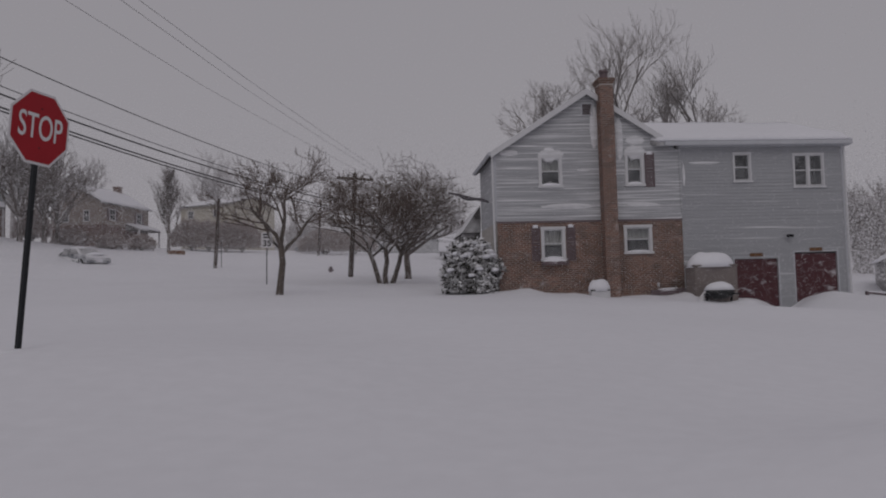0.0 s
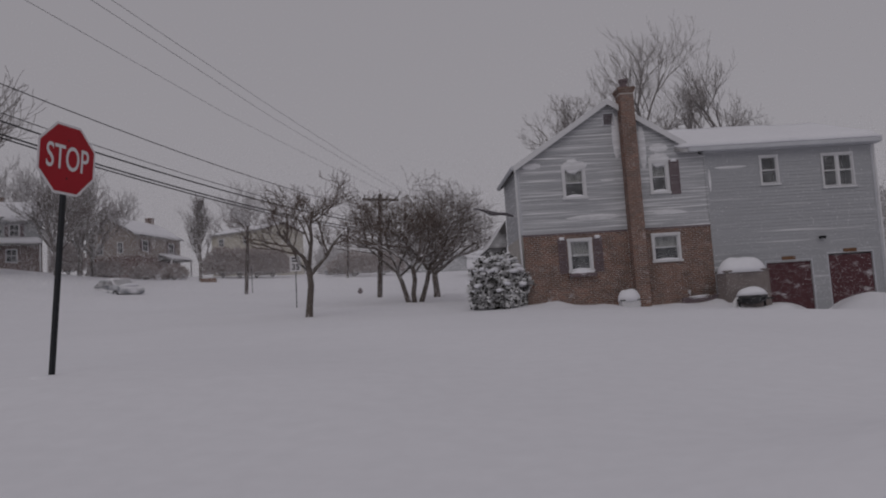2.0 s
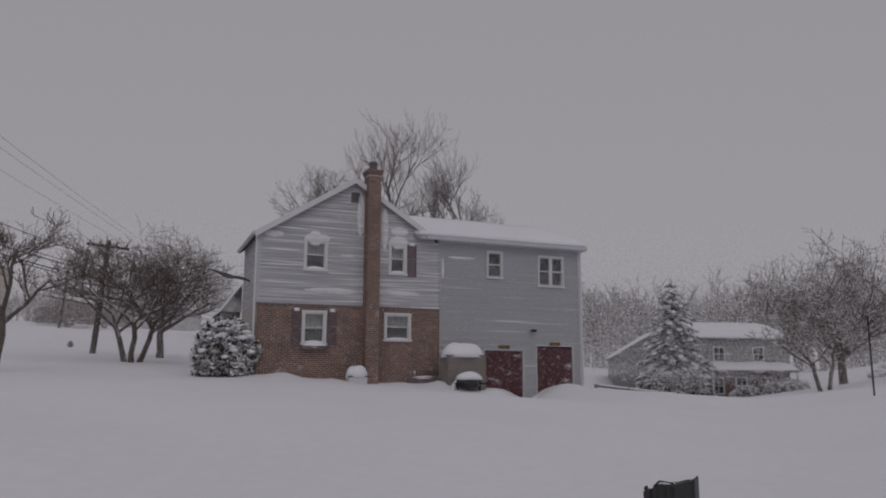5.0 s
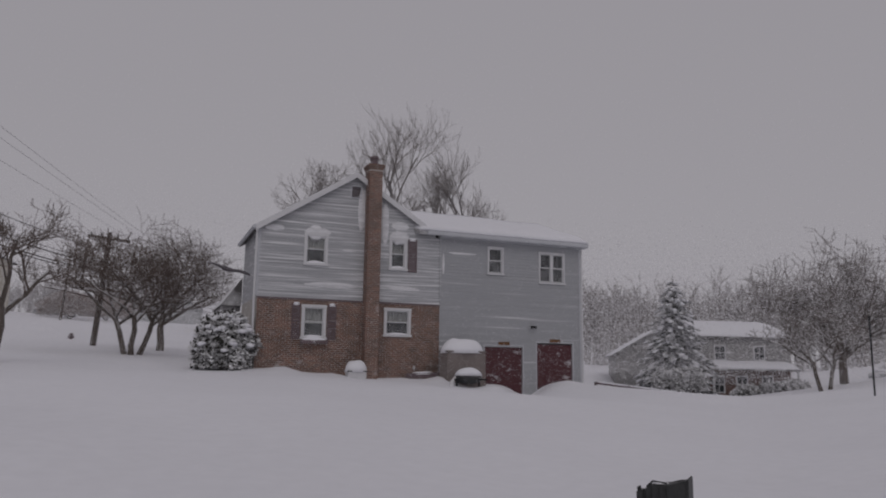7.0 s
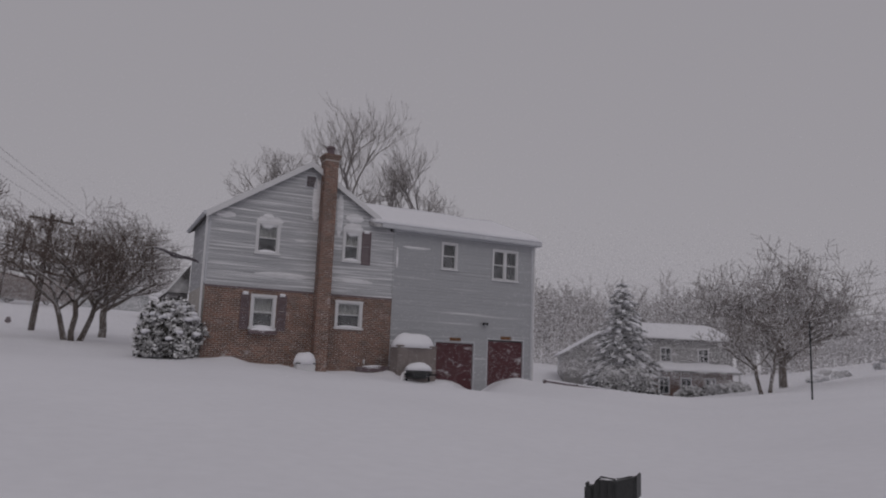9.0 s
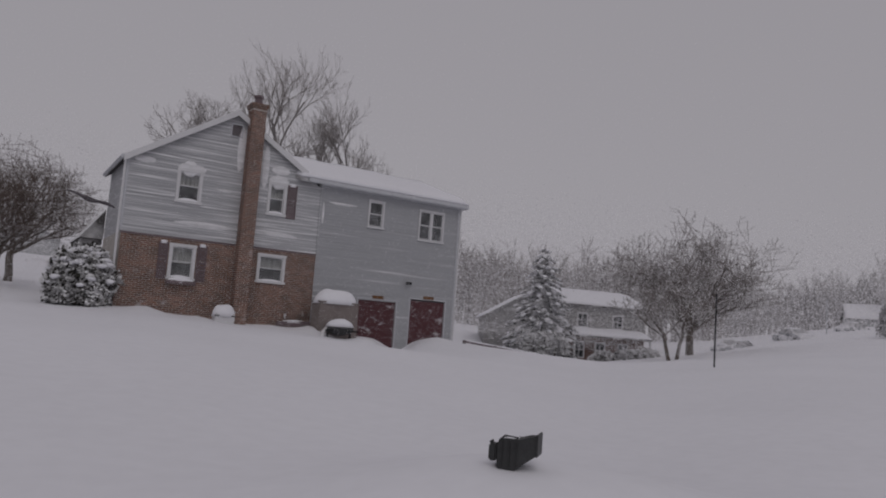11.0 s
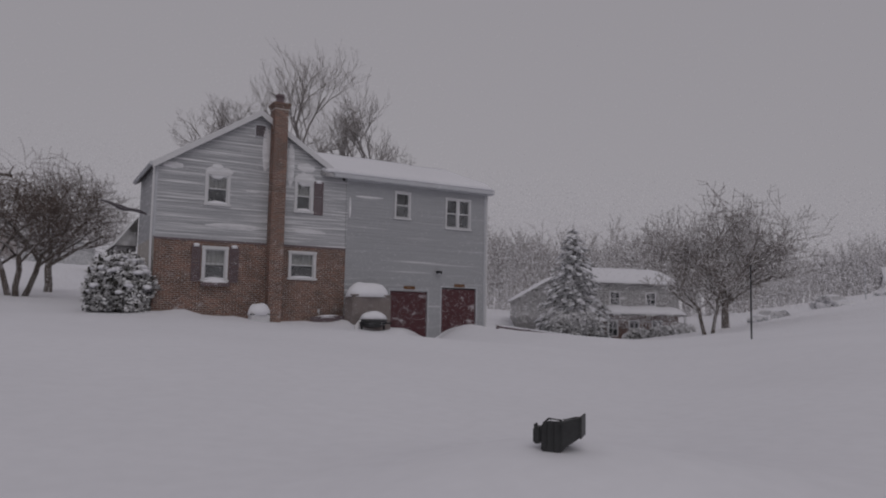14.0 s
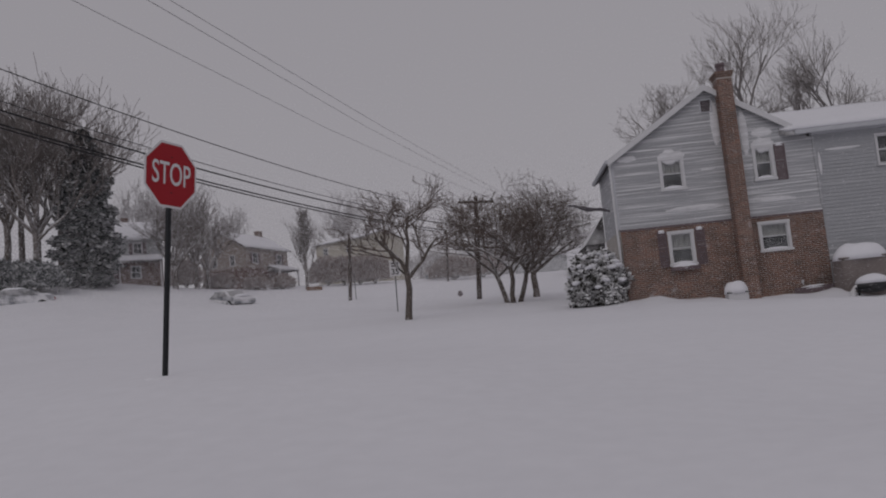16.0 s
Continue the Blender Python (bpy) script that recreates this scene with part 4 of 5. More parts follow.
wood.add([Vector((0, 0, -0.3)), Vector((0.05, 0, 2.0)), Vector((-0.03, 0.04, 4.5)), Vector((0, 0, 7.0))], [0.17, 0.13, 0.08, 0.015], 8)
for k in range(46):
    t = k / 46
    a = k * 2.4 + rng.random()
    lean = 0.46 - 0.20 * t
    grow(rng, wood, twigs, Vector((0, 0, 1.3 + 5.0 * t)), Vector((math.cos(a) * lean, math.sin(a) * lean, 1)).normalized(), 2.7 * (1 - 0.62 * t) * rng.uniform(0.8, 1.1), 0.045 * (1.2 - t), 2, 4, 0.26, 0.9, (0, 0, 5, 4, 0), 0.011)
raw("trunk", wood.v, wood.f, TWIG_MID, e, smooth=True)
raw("crown", twigs.v, twigs.f, TWIG_MID, e)
# thicket between the grey house and the tan one
for b, d, h, f, sd in ((-33.7, 50, 2.2, 3.9, 171), (-35.6, 47, 1.8, 3.4, 172), (-32.6, 55, 2.0, 3.4, 173)):
    x, y = polar(b, d)
    bare_tree("tall_tree", x, y, "dense bare tree with a fan of fine twigs", sd, h, f, 0.20, kids=(7, 5, 4, 4), spread=0.44, up=0.65, thin=0.014, twig=TWIG_MID, bark=TWIG_MID)

# ---------------------------------------------------------------- shrubs and hedges


def shrub(x, y, w, d, h, label, seed, material=None, n=5200, leaf=0.10, name="shrub", z=None, clumps=0, slim=0.45):
    rng = random.Random(seed)
    e = thing(name, pose(x, y, ground_z(x, y) - 0.05 if z is None else z), label, "shrub")
    st = Limbs()
    for k in range(14):
        a = rng.uniform(0, 6.28)
        q = Vector((math.cos(a) * w * 0.36, math.sin(a) * d * 0.36, h * rng.uniform(0.6, 0.9)))
        st.add([Vector((0, 0, -0.15)), q * 0.5 + Vector((0, 0, h * 0.1)), q], [0.03, 0.02, 0.008], 4)
    raw("stems", st.v, st.f, BARK, e)
    v, f = [], []
    for i in range(n):
        a, u = rng.uniform(0, 6.283), rng.random()
        ph = math.acos(1 - 1.25 * u) if u < 0.8 else math.acos(max(-0.25, 1 - 1.25 * u))
        bump = 1 + 0.22 * noise.noise((math.cos(a) * 2.1 + seed, math.sin(a) * 2.1, ph * 2.0)) + 0.12 * noise.noise((math.cos(a) * 6, math.sin(a) * 6, ph * 6 + seed))
        q = rng.uniform(0.72, 1.0) * bump
        c = Vector((math.cos(a) * math.sin(ph) * w / 2 * q, math.sin(a) * math.sin(ph) * d / 2 * q, h * 0.30 + math.cos(ph) * h * 0.70 * q))
        if c.z < 0.0:
            c.z = rng.random() * 0.3
        dd = Vector((rng.gauss(0, 1), rng.gauss(0, 1), rng.gauss(0.3 if slim > 0.3 else 1.1, 0.7))).normalized()
        s = leaf * rng.uniform(0.6, 1.7)
        side = dd.orthogonal().normalized() * s * slim
        b = len(v)
        v += [tuple(c), tuple(c + dd * s * 0.6 + side), tuple(c + dd * s * 1.2), tuple(c + dd * s * 0.6 - side)]
        f += [(b, b + 1, b + 2, b + 3)]
    raw("leaves", v, f, material or SHRUB, e)
    if clumps:
        bm = bmesh.new()
        for i in range(clumps):
            a, ph = rng.uniform(0, 6.283), rng.uniform(0.15, 1.45)
            c = Vector((math.cos(a) * math.sin(ph) * w / 2, math.sin(a) * math.sin(ph) * d / 2, h * 0.30 + math.cos(ph) * h * 0.70)) * 0.97
            r = rng.uniform(0.06, 0.17)
            k = bmesh.ops.create_icosphere(bm, subdivisions=2, radius=r)
            for q in k["verts"]:
                j = 1 + 0.35 * noise.noise(q.co * 9 + Vector((i, seed, 0)))
                q.co = Vector((q.co.x * 1.25 * j, q.co.y * 1.25 * j, q.co.z * 0.62 * j)) + c
        part("snow_clumps", bm, SNOW, e, "clumps of wet snow caught in the leaves", smooth=True)
    return e


shrub(-0.98, 0.2, 2.2, 2.0, 2.2, "rounded evergreen shrub plastered with snow", 3, n=9500, leaf=0.095, z=ground_z(-0.98, 0.2) - 0.25, clumps=45)
x, y = polar(93.4, 33)
shrub(x, y, 2.6, 2.2, 1.75, "snowy evergreen shrub at the street corner", 4, n=5500, leaf=0.12, clumps=40)
for i, (b, d, w) in enumerate(((-21.2, 60, 4.0), (-19.6, 60, 4.0), (-18.0, 60, 4.0), (-16.5, 60, 3.8))):
    x, y = polar(b, d)
    shrub(x, y, w, 1.6, 2.9, "tall brown dormant hedge in front of the house", 80 + i, HEDGE, 9000, 0.34, "hedge", slim=0.09)
for i, (b, d, w, h) in enumerate(((-31.5, 56, 3.0, 1.3), (-28.2, 56, 2.4, 1.1), (-25.6, 57, 2.2, 1.2), (-34.6, 54, 2.6, 2.6), (-47.6, 43, 4.6, 2.0), (-50.4, 44, 4.6, 2.2), (-8.5, 62, 6.0, 2.6), (-5.5, 66, 5.0, 2.4), (55.5, 42, 3.4, 1.6), (57.5, 40, 2.6, 1.3), (59.0, 44, 3.0, 1.5))):
    x, y = polar(b, d)
    shrub(x, y, w, 2.0, h, "dark snowy shrub below the cedar" if b < -40 else "bare brown shrub half covered with snow", 90 + i, EVERGREEN if b < -40 else HEDGE if b < 50 else SHRUB, 6000 if b < 50 else 4000, 0.32 if b < 50 else 0.15, "shrub", slim=0.09 if b < 50 else 0.45)

# clipped hedge below the spruce
for b in (47.9, 49.2, 50.5):
    x, y = polar(b, 38)
    shrub(x, y, 1.7, 1.3, 1.6, "low dark clipped hedge dusted with snow below the spruce", 120 + int(b), SHRUB, 3800, 0.12, "hedge", z=-1.25)

# ---------------------------------------------------------------- signs and poles


def plate(bm, pts, y0, y1):
    a = [bm.verts.new((p[0], y0, p[1])) for p in pts]
    b = [bm.verts.new((p[0], y1, p[1])) for p in pts]
    bm.faces.new(a)
    bm.faces.new(b[::-1])
    for i in range(len(pts)):
        bm.faces.new((a[i], a[(i + 1) % len(pts)], b[(i + 1) % len(pts)], b[i]))
    return bm


def ngon(r, n, turn):
    return [(r * math.cos(turn + 2 * math.pi * k / n), r * math.sin(turn + 2 * math.pi * k / n)) for k in range(n)]


def lettering(text, size, depth, material, parent, m, stretch=1.0, bold=0.0):
    cu = bpy.data.curves.new("lettering", "FONT")
    cu.body, cu.size, cu.extrude, cu.align_x, cu.align_y, cu.offset = text, size, depth, "CENTER", "CENTER", bold
    tmp = bpy.data.objects.new("lettering", cu)
    scene.collection.objects.link(tmp)
    me = bpy.data.meshes.new_from_object(tmp.evaluated_get(bpy.context.evaluated_depsgraph_get()))
    bpy.data.objects.remove(tmp)
    me.transform(m @ Matrix.Diagonal((stretch, 1, 1, 1)))
    return link("lettering", me, material, parent, "raised plain lettering")


def u_post(parent, z1, lean=0.0, holes=True):
    """A steel channel post with a row of holes."""
    bm = bmesh.new()
    box(bm, -0.024, -0.018, -0.018, 0.020, -0.5, z1)
    box(bm, 0.018, 0.024, -0.018, 0.020, -0.5, z1)
    z, step = -0.5, 0.0254
    box(bm, -0.0178, -0.005, -0.018, -0.012, -0.5, z1)
    box(bm, 0.005, 0.0178, -0.018, -0.012, -0.5, z1)
    while z < z1 - step:
        box(bm, -0.0048, 0.0048, -0.0175, -0.0125, z, z + 0.016)
        z += step
    return part("post", bm, STEEL, parent)


sx, sy = -7.80, -18.96
stop = thing("stop_sign", pose(sx, sy, ground_z(sx, sy), 4.0, 2.0, 69), "red octagonal stop sign on a dark steel post", "sign")
u_post(stop, 2.48)
R8 = 0.370 / math.cos(math.pi / 8)
ZC = 2.22
bm = plate(bmesh.new(), ngon(R8, 8, math.pi / 8), -0.030, -0.026)
bmesh.ops.translate(bm, vec=(0, 0, ZC), verts=bm.verts[:])
fc = part("sign_face", bm, SIGNWHITE, stop, "white-bordered octagonal plate")
bm = plate(bmesh.new(), ngon(R8 * 0.93, 8, math.pi / 8), -0.0345, -0.0305)
bmesh.ops.translate(bm, vec=(0, 0, ZC), verts=bm.verts[:])
part("red_field", bm, RED, fc, "red reflective field")
lettering("STOP", 0.36, 0.0015, SIGNWHITE, fc, Matrix.Translation((0, -0.0365, ZC)) @ Matrix.Rotation(math.pi / 2, 4, "X"), 0.64, 0.002)
bm = bmesh.new()
for z in (ZC + 0.2, ZC - 0.2):
    tube(bm, [(0, -0.038, z), (0, 0.03, z)], [0.009, 0.009], 8)
part("bolts", bm, STEEL, stop)
bm = bmesh.new()
drift(bm, 0, 0, 0.3, 0.25, 0.04, -0.03, n=14, rings=4)
part("snow_foot", bm, SNOW, stop, smooth=True)

x, y = polar(-14.7, 26.0)
sp = thing("speed_sign", pose(x, y, ground_z(x, y), 0, 1, 12), "white rectangular speed limit sign on a thin post", "sign")
u_post(sp, 2.4)
bm = plate(bmesh.new(), [(-0.26, -0.36), (0.26, -0.36), (0.26, 0.36), (-0.26, 0.36)], -0.030, -0.026)
bmesh.ops.translate(bm, vec=(0, 0, 2.05), verts=bm.verts[:])
fc = part("sign_face", bm, SIGNWHITE, sp)
lettering("35", 0.38, 0.0015, BLACK, fc, Matrix.Translation((0, -0.032, 1.89)) @ Matrix.Rotation(math.pi / 2, 4, "X"), 1.0, 0.008)
for z, w in ((2.30, 0.36), (2.17, 0.34)):
    boxpart("lettering_bar", (-w / 2, w / 2, -0.034, -0.0305, z - 0.03, z + 0.04), BLACK, fc)

x, y = polar(88.25, 25.0)
dia = thing("warning_sign", pose(x, y, ground_z(x, y), 0, 0, -60), "blank amber diamond warning sign on a post", "sign")
u_post(dia, 2.6)
bm = plate(bmesh.new(), [(0, -0.58), (0.58, 0), (0, 0.58), (-0.58, 0)], -0.030, -0.026)
bmesh.ops.translate(bm, vec=(0, 0, 2.26), verts=bm.verts[:])
fc = part("sign_face", bm, YELLOW, dia)
bm = bmesh.new()
for k in range(4):
    box(bm, -0.36, 0.36, -0.0335, -0.0305, 0.375, 0.386, m=Matrix.Translation((0, 0, 2.26)) @ Matrix.Rotation(radians(45 + 90 * k), 4, "Y"))
part("border_line", bm, BLACK, fc)
bm = bmesh.new()
box(bm, -0.15, 0.15, -0.0336, -0.0306, 2.23, 2.27)
part("symbol_bar", bm, BLACK, fc)

x, y = polar(65.5, 21.0)
rp = thing("sign_post", pose(x, y, ground_z(x, y), 0, 0.8, 25), "thin dark sign post seen edge on", "post")
bm = bmesh.new()
tube(bm, [(0, 0, -0.4), (0, 0, 2.6)], [0.030, 0.028], 8)
part("post", bm, STEEL, rp)


def utility_pole(x, y, h, r, label, arm=True, turn=0.0, lean=3.5):
    e = thing("utility_pole", pose(x, y, ground_z(x, y), 0, lean, turn), label, "pole")
    bm = bmesh.new()
    tube(bm, [(0, 0, -0.5), (0.02, 0, h * 0.5), (0, 0, h)], [r, r * 0.9, r * 0.75], 12)
    part("pole", bm, POLEWOOD, e)
    if arm:
        boxpart("crossarm", (-1.15, 1.15, -0.19, -0.10, h - 0.45, h - 0.30), POLEWOOD, e, bevel=0.01)
        for px in (-1.0, -0.45, 0.45, 1.0):
            bm = bmesh.new()
            tube(bm, [(px, -0.145, h - 0.31), (px, -0.145, h - 0.22), (px, -0.145, h - 0.18), (px, -0.145, h - 0.12)], [0.02, 0.05, 0.03, 0.045], 8)
            part("insulator", bm, BLACK, e)
        bm = bmesh.new()
        for s in (-1, 1):
            tube(bm, [(s * 0.7, -0.15, h - 0.42), (0, -0.13, h - 1.0)], [0.018, 0.018], 6)
        part("arm_brace", bm, STEEL, e)
    return e


UX, UY = polar(-6.3, 34.8)
UZ = ground_z(UX, UY)
utility_pole(UX, UY, 6.6, 0.17, "dark wooden utility pole with a crossarm", True, 8)
x, y = polar(-19.2, 42)
utility_pole(x, y, 5.1, 0.14, "weathered wooden utility pole without crossarm", False)
x, y = polar(-18.6, 43)
gp = thing("marker_post", pose(x, y, ground_z(x, y)), "thin grey marker post in snow", "post")
bm = bmesh.new()
tube(bm, [(0, 0, -0.3), (0, 0, 2.0)], [0.03, 0.03], 6)
part("post", bm, STEEL, gp)
x, y = polar(-9.2, 58)
utility_pole(x, y, 5.5, 0.13, "far wooden utility pole dimmed by snowfall", False)
PX, PY = polar(5.2, 66)
PT = 8.7
utility_pole(PX, PY, PT - ground_z(PX, PY), 0.15, "far utility pole with a short crossarm", True, 5)


x, y = polar(74.6, 60)
gp = thing("marker_post", pose(x, y, ground_z(x, y)), "thin pale lamp post across the snowy street", "post")
bm = bmesh.new()
tube(bm, [(0, 0, -0.3), (0, 0, 3.4)], [0.06, 0.05], 8)
part("post", bm, GUTTER, gp)

# fire hydrant by the kerb, and a planter at the foot of the upright tree
x, y = polar(-8.15, 40)
hy = thing("fire_hydrant", pose(x, y, ground_z(x, y) - 0.2), "small dull dark fire hydrant half sunk in snow", "hydrant")
bm = bmesh.new()
tube(bm, [(0, 0, -0.2), (0, 0, 0.42), (0, 0, 0.43), (0, 0, 0.49), (0, 0, 0.58), (0, 0, 0.62)], [0.11, 0.11, 0.15, 0.15, 0.10, 0.04], 12)
part("barrel", bm, SHUTTER, hy)
for sgn in (-1, 1):
    bm = bmesh.new()
    tube(bm, [(sgn * 0.08, 0, 0.34), (sgn * 0.19, 0, 0.34)], [0.06, 0.06], 10)
    part("nozzle", bm, SHUTTER, hy)
bm = bmesh.new()
drift(bm, 0, 0, 0.11, 0.11, 0.06, 0.60, n=10, rings=3, skirt=0.01)
part("snow_cap", bm, SNOW, hy, smooth=True)
x, y = polar(-22.6, 51)
pl = thing("planter_box", pose(x, y, ground_z(x, y), 0, 0, 12), "low dark wooden planter box beside the upright tree", "planter")
bm = bmesh.new()
box(bm, -0.7, 0.7, -0.3, 0.3, -0.3, 0.30, 0.02)
part("body", bm, WOODP, pl)
bm = bmesh.new()
drift(bm, 0, 0, 0.68, 0.28, 0.12, 0.29, n=18, rings=4, seed=6)
part("snow_cap", bm, SNOW, pl, smooth=True)


def cable(a, b, sag, r, label, name="power_line"):
    bm = bmesh.new()
    a, b = Vector(a), Vector(b)
    pts = []
    for i in range(25):
        f = i / 24
        p = a.lerp(b, f)
        p.z -= 4 * sag * f * (1 - f)
        pts.append(p)
    tube(bm, pts, [r] * 25, 6)
    return tagged(part(name, bm, WIRE), label, "cable", "overhead wires")


def far_end(bearing, dist, z):
    x, y = polar(bearing, dist)
    return (x, y, z)


for dz, el, r, lab in ((-1.20, 22.47, 0.018, "thin black overhead power line"), (-1.85, 20.05, 0.015, "thin black overhead service line"), (-2.02, 19.35, 0.030, "thick black overhead telephone cable"), (-2.40, 18.23, 0.030, "thick black overhead telephone cable"), (-2.55, 17.93, 0.026, "black overhead cable bundle line")):
    a = Vector((UX + 0.061 * (6.6 + dz), UY, UZ + 6.6 + dz))
    hx, hy = polar(-41.2, 19.5)
    mid = Vector((hx, hy, 0.05 + 19.5 * math.tan(radians(el))))
    b = a + (mid - a) * 2.0 + Vector((0, 0, 3.2))
    cable(a, b, 1.6, r, lab)
    cable(a, (PX, PY, PT - 0.2 + dz), 0.6, r * 0.8, lab)
for b0, e0, b1, e1 in ((-43.97, 31.24, -20.39, 20.62), (-37.28, 31.73, -16.37, 20.55), (-35.2, 31.83, -16.28, 21.46)):
    d0, d1 = 11.6 / math.tan(radians(e0)), 11.9 / math.tan(radians(e1))
    p0, p1 = Vector(far_end(b0, d0, 11.6)), Vector(far_end(b1, d1, 11.9))
    cable(p0 + (p0 - p1) * 1.2, p1, 0.0, 0.009, "thin high overhead power line")
    cable(p1, (PX, PY, PT - 0.1), 0.3, 0.008, "thin high overhead power line")

# ---------------------------------------------------------------- things by the house
# storage box with a heap of snow
sb = thing("storage_box", pose(7.55, -1.0, -0.58), "grey vinyl storage box under a rounded snow cap", "storage box")
bm = bmesh.new()
box(bm, -0.78, 0.78, -0.42, 0.42, -0.3, 1.30, 0.03)
part("body", bm, GREYVINYL, sb)
for k in range(5):
    boxpart("rib", (-0.68 + k * 0.31, -0.56 + k * 0.31, -0.432, -0.4205, 0.15, 1.15), GREYVINYL, sb, bevel=0.004)
boxpart("lid", (-0.82, 0.82, -0.46, 0.46, 1.301, 1.36), GREYVINYL, sb, bevel=0.02)
bm = bmesh.new()
drift(bm, -0.02, 0, 0.88, 0.56, 0.47, 1.335, n=32, rings=12, power=4.6, seed=2)
part("snow_cap", bm, SNOW, sb, "thick rounded snow cap", smooth=True)

# kettle barbecue half sunk in snow, snow on its lid
gr = thing("barbecue_grill", pose(7.36, -1.95, ground_z(7.36, -1.95) - 0.02), "black covered barbecue grill half buried in snow", "grill")
gr.scale = (1.10, 1.05, 0.92)
bm = bmesh.new()
bmesh.ops.create_uvsphere(bm, u_segments=22, v_segments=12, radius=1)
for v in bm.verts:
    v.co = Vector((v.co.x * 0.50, v.co.y * 0.34, 0.40 + v.co.z * 0.27))
part("bowl", bm, PLASTIC, gr, smooth=True)
bm = bmesh.new()
box(bm, -0.60, 0.60, -0.30, -0.22, 0.30, 0.36, 0.015)
part("side_shelf", bm, BLACK, gr)
bm = bmesh.new()
tube(bm, [(-0.12, -0.36, 0.42), (-0.1, -0.41, 0.42), (0.1, -0.41, 0.42), (0.12, -0.36, 0.42)], [0.014] * 4, 8)
part("handle", bm, STEEL, gr)
for xx in (-0.4, 0.4):
    boxpart("leg", (xx - 0.025, xx + 0.025, -0.03, 0.03, -0.5, 0.3), BLACK, gr)
bm = bmesh.new()
drift(bm, 0.02, 0, 0.50, 0.34, 0.25, 0.54, n=22, rings=6, power=2.6, seed=5)
part("snow_cap", bm, SNOW, gr, smooth=True)
bm = bmesh.new()
tube(bm, [(-0.66, -0.1, -0.2), (-0.60, -0.12, 0.25), (-0.50, -0.13, 0.45)], [0.10, 0.07, 0.03], 8)
part("cover_flap", bm, SIGNWHITE, gr, "loose pale cover corner")

# dog-house-shaped vent hood with a rounded snow top by the chimney
hd = thing("utility_cover", pose(3.50, -0.75, -0.24), "low white rounded cover capped with snow beside chimney", "utility cover")
bm = bmesh.new()
box(bm, -0.34, 0.34, -0.22, 0.22, -0.1, 0.30, 0.03)
part("body", bm, WHITE, hd)
boxpart("dark_rim", (-0.36, 0.36, -0.24, 0.24, 0.20, 0.235), BLACK, hd, bevel=0.01)
bm = bmesh.new()
drift(bm, 0, 0, 0.40, 0.28, 0.34, 0.25, n=24, rings=10, power=5.0, seed=8)
part("snow_cap", bm, SNOW, hd, smooth=True)
# hose bib and the low board along the wall
hb = thing("wall_spigot", pose(5.95, -0.05, 0.10), "small pale spigot box on the brick wall", "spigot")
bm = bmesh.new()
tube(bm, [(0, 0.06, 0.0), (0, -0.04, 0.0), (0, -0.05, -0.08)], [0.03, 0.03, 0.025], 8)
box(bm, -0.045, 0.045, -0.06, 0.0, 0.02, 0.10, 0.01)
part("body", bm, WHITE, hb)
bd = thing("wooden_edging", pose(6.30, -0.35, -0.14, 0, -2.5, 0), "dark wooden edging board poking from snow", "board")
bm = bmesh.new()
box(bm, -0.75, 0.70, -0.04, 0.04, -0.1, 0.10, 0.01)
part("board", bm, SHUTTER, bd)
bm = bmesh.new()
drift(bm, -0.1, 0, 0.55, 0.05, 0.05, 0.095, n=16, rings=3)
part("snow_cap", bm, SNOW, bd, smooth=True)
# fence rail right of the house
fx = [(14.5, 0.6), (16.4, 0.9), (18.3, 1.2), (20.2, 1.5)]
fence = thing("rail_fence", pose(14.5, 0.6, -0.9), "low dark wooden rail fence with snow on it", "fence")
for i, (a, b) in enumerate(fx):
    boxpart("post", (a - 14.5 - 0.05, a - 14.5 + 0.05, b - 0.6 - 0.05, b - 0.6 + 0.05, -0.8, 0.55 - 0.18 * i), SHUTTER, fence)
for i in range(3):
    (a, b), (c, d) = fx[i], fx[i + 1]
    bm = bmesh.new()
    tube(bm, [(a - 14.5, b - 0.6, 0.50 - 0.18 * i), (c - 14.5, d - 0.6, 0.32 - 0.18 * i)], [0.05, 0.05], 6)
    part("rail", bm, SHUTTER, fence)
    bm = bmesh.new()
    tube(bm, [(a - 14.5, b - 0.6, 0.55 - 0.18 * i), (c - 14.5, d - 0.6, 0.37 - 0.18 * i)], [0.045, 0.045], 6)
    part("rail_snow", bm, SNOW, fence, smooth=True)

# black plastic mailbox tipped in the snow near the street
mx, my = -0.75, -22.99
mb = thing("mailbox", pose(mx, my, ground_z(mx, my), 0, 0, -48), "black plastic mailbox with flared mouth sunk in snow", "mailbox")
mb.scale = (0.80, 0.80, 0.80)
outline = [(-0.12, -0.02), (0.02, -0.03), (0.07, 0.02), (0.18, 0.10), (0.18, 0.245), (0.11, 0.215), (0.04, 0.205), (-0.07, 0.205), (-0.12, 0.18)]
bm = plate(bmesh.new(), outline, -0.10, 0.10)
bmesh.ops.bevel(bm, geom=bm.edges[:], offset=0.010, segments=2, affect="EDGES")
part("body", bm, PLASTIC, mb, "dull black moulded plastic shell")
for k, px in enumerate((-0.085, -0.03, 0.02)):
    boxpart("rib", (px, px + 0.012, -0.112, -0.099, 0.0, 0.19), PLASTIC, mb, bevel=0.004)
bm = bmesh.new()
box(bm, 0.172, 0.188, -0.115, 0.115, 0.09, 0.255, 0.005)
part("mouth_rim", bm, PLASTIC, mb)
bm = bmesh.new()
box(bm, -0.185, -0.125, -0.09, 0.03, 0.03, 0.155, 0.012)
box(bm, -0.182, -0.165, -0.07, 0.01, 0.15, 0.175, 0.004)
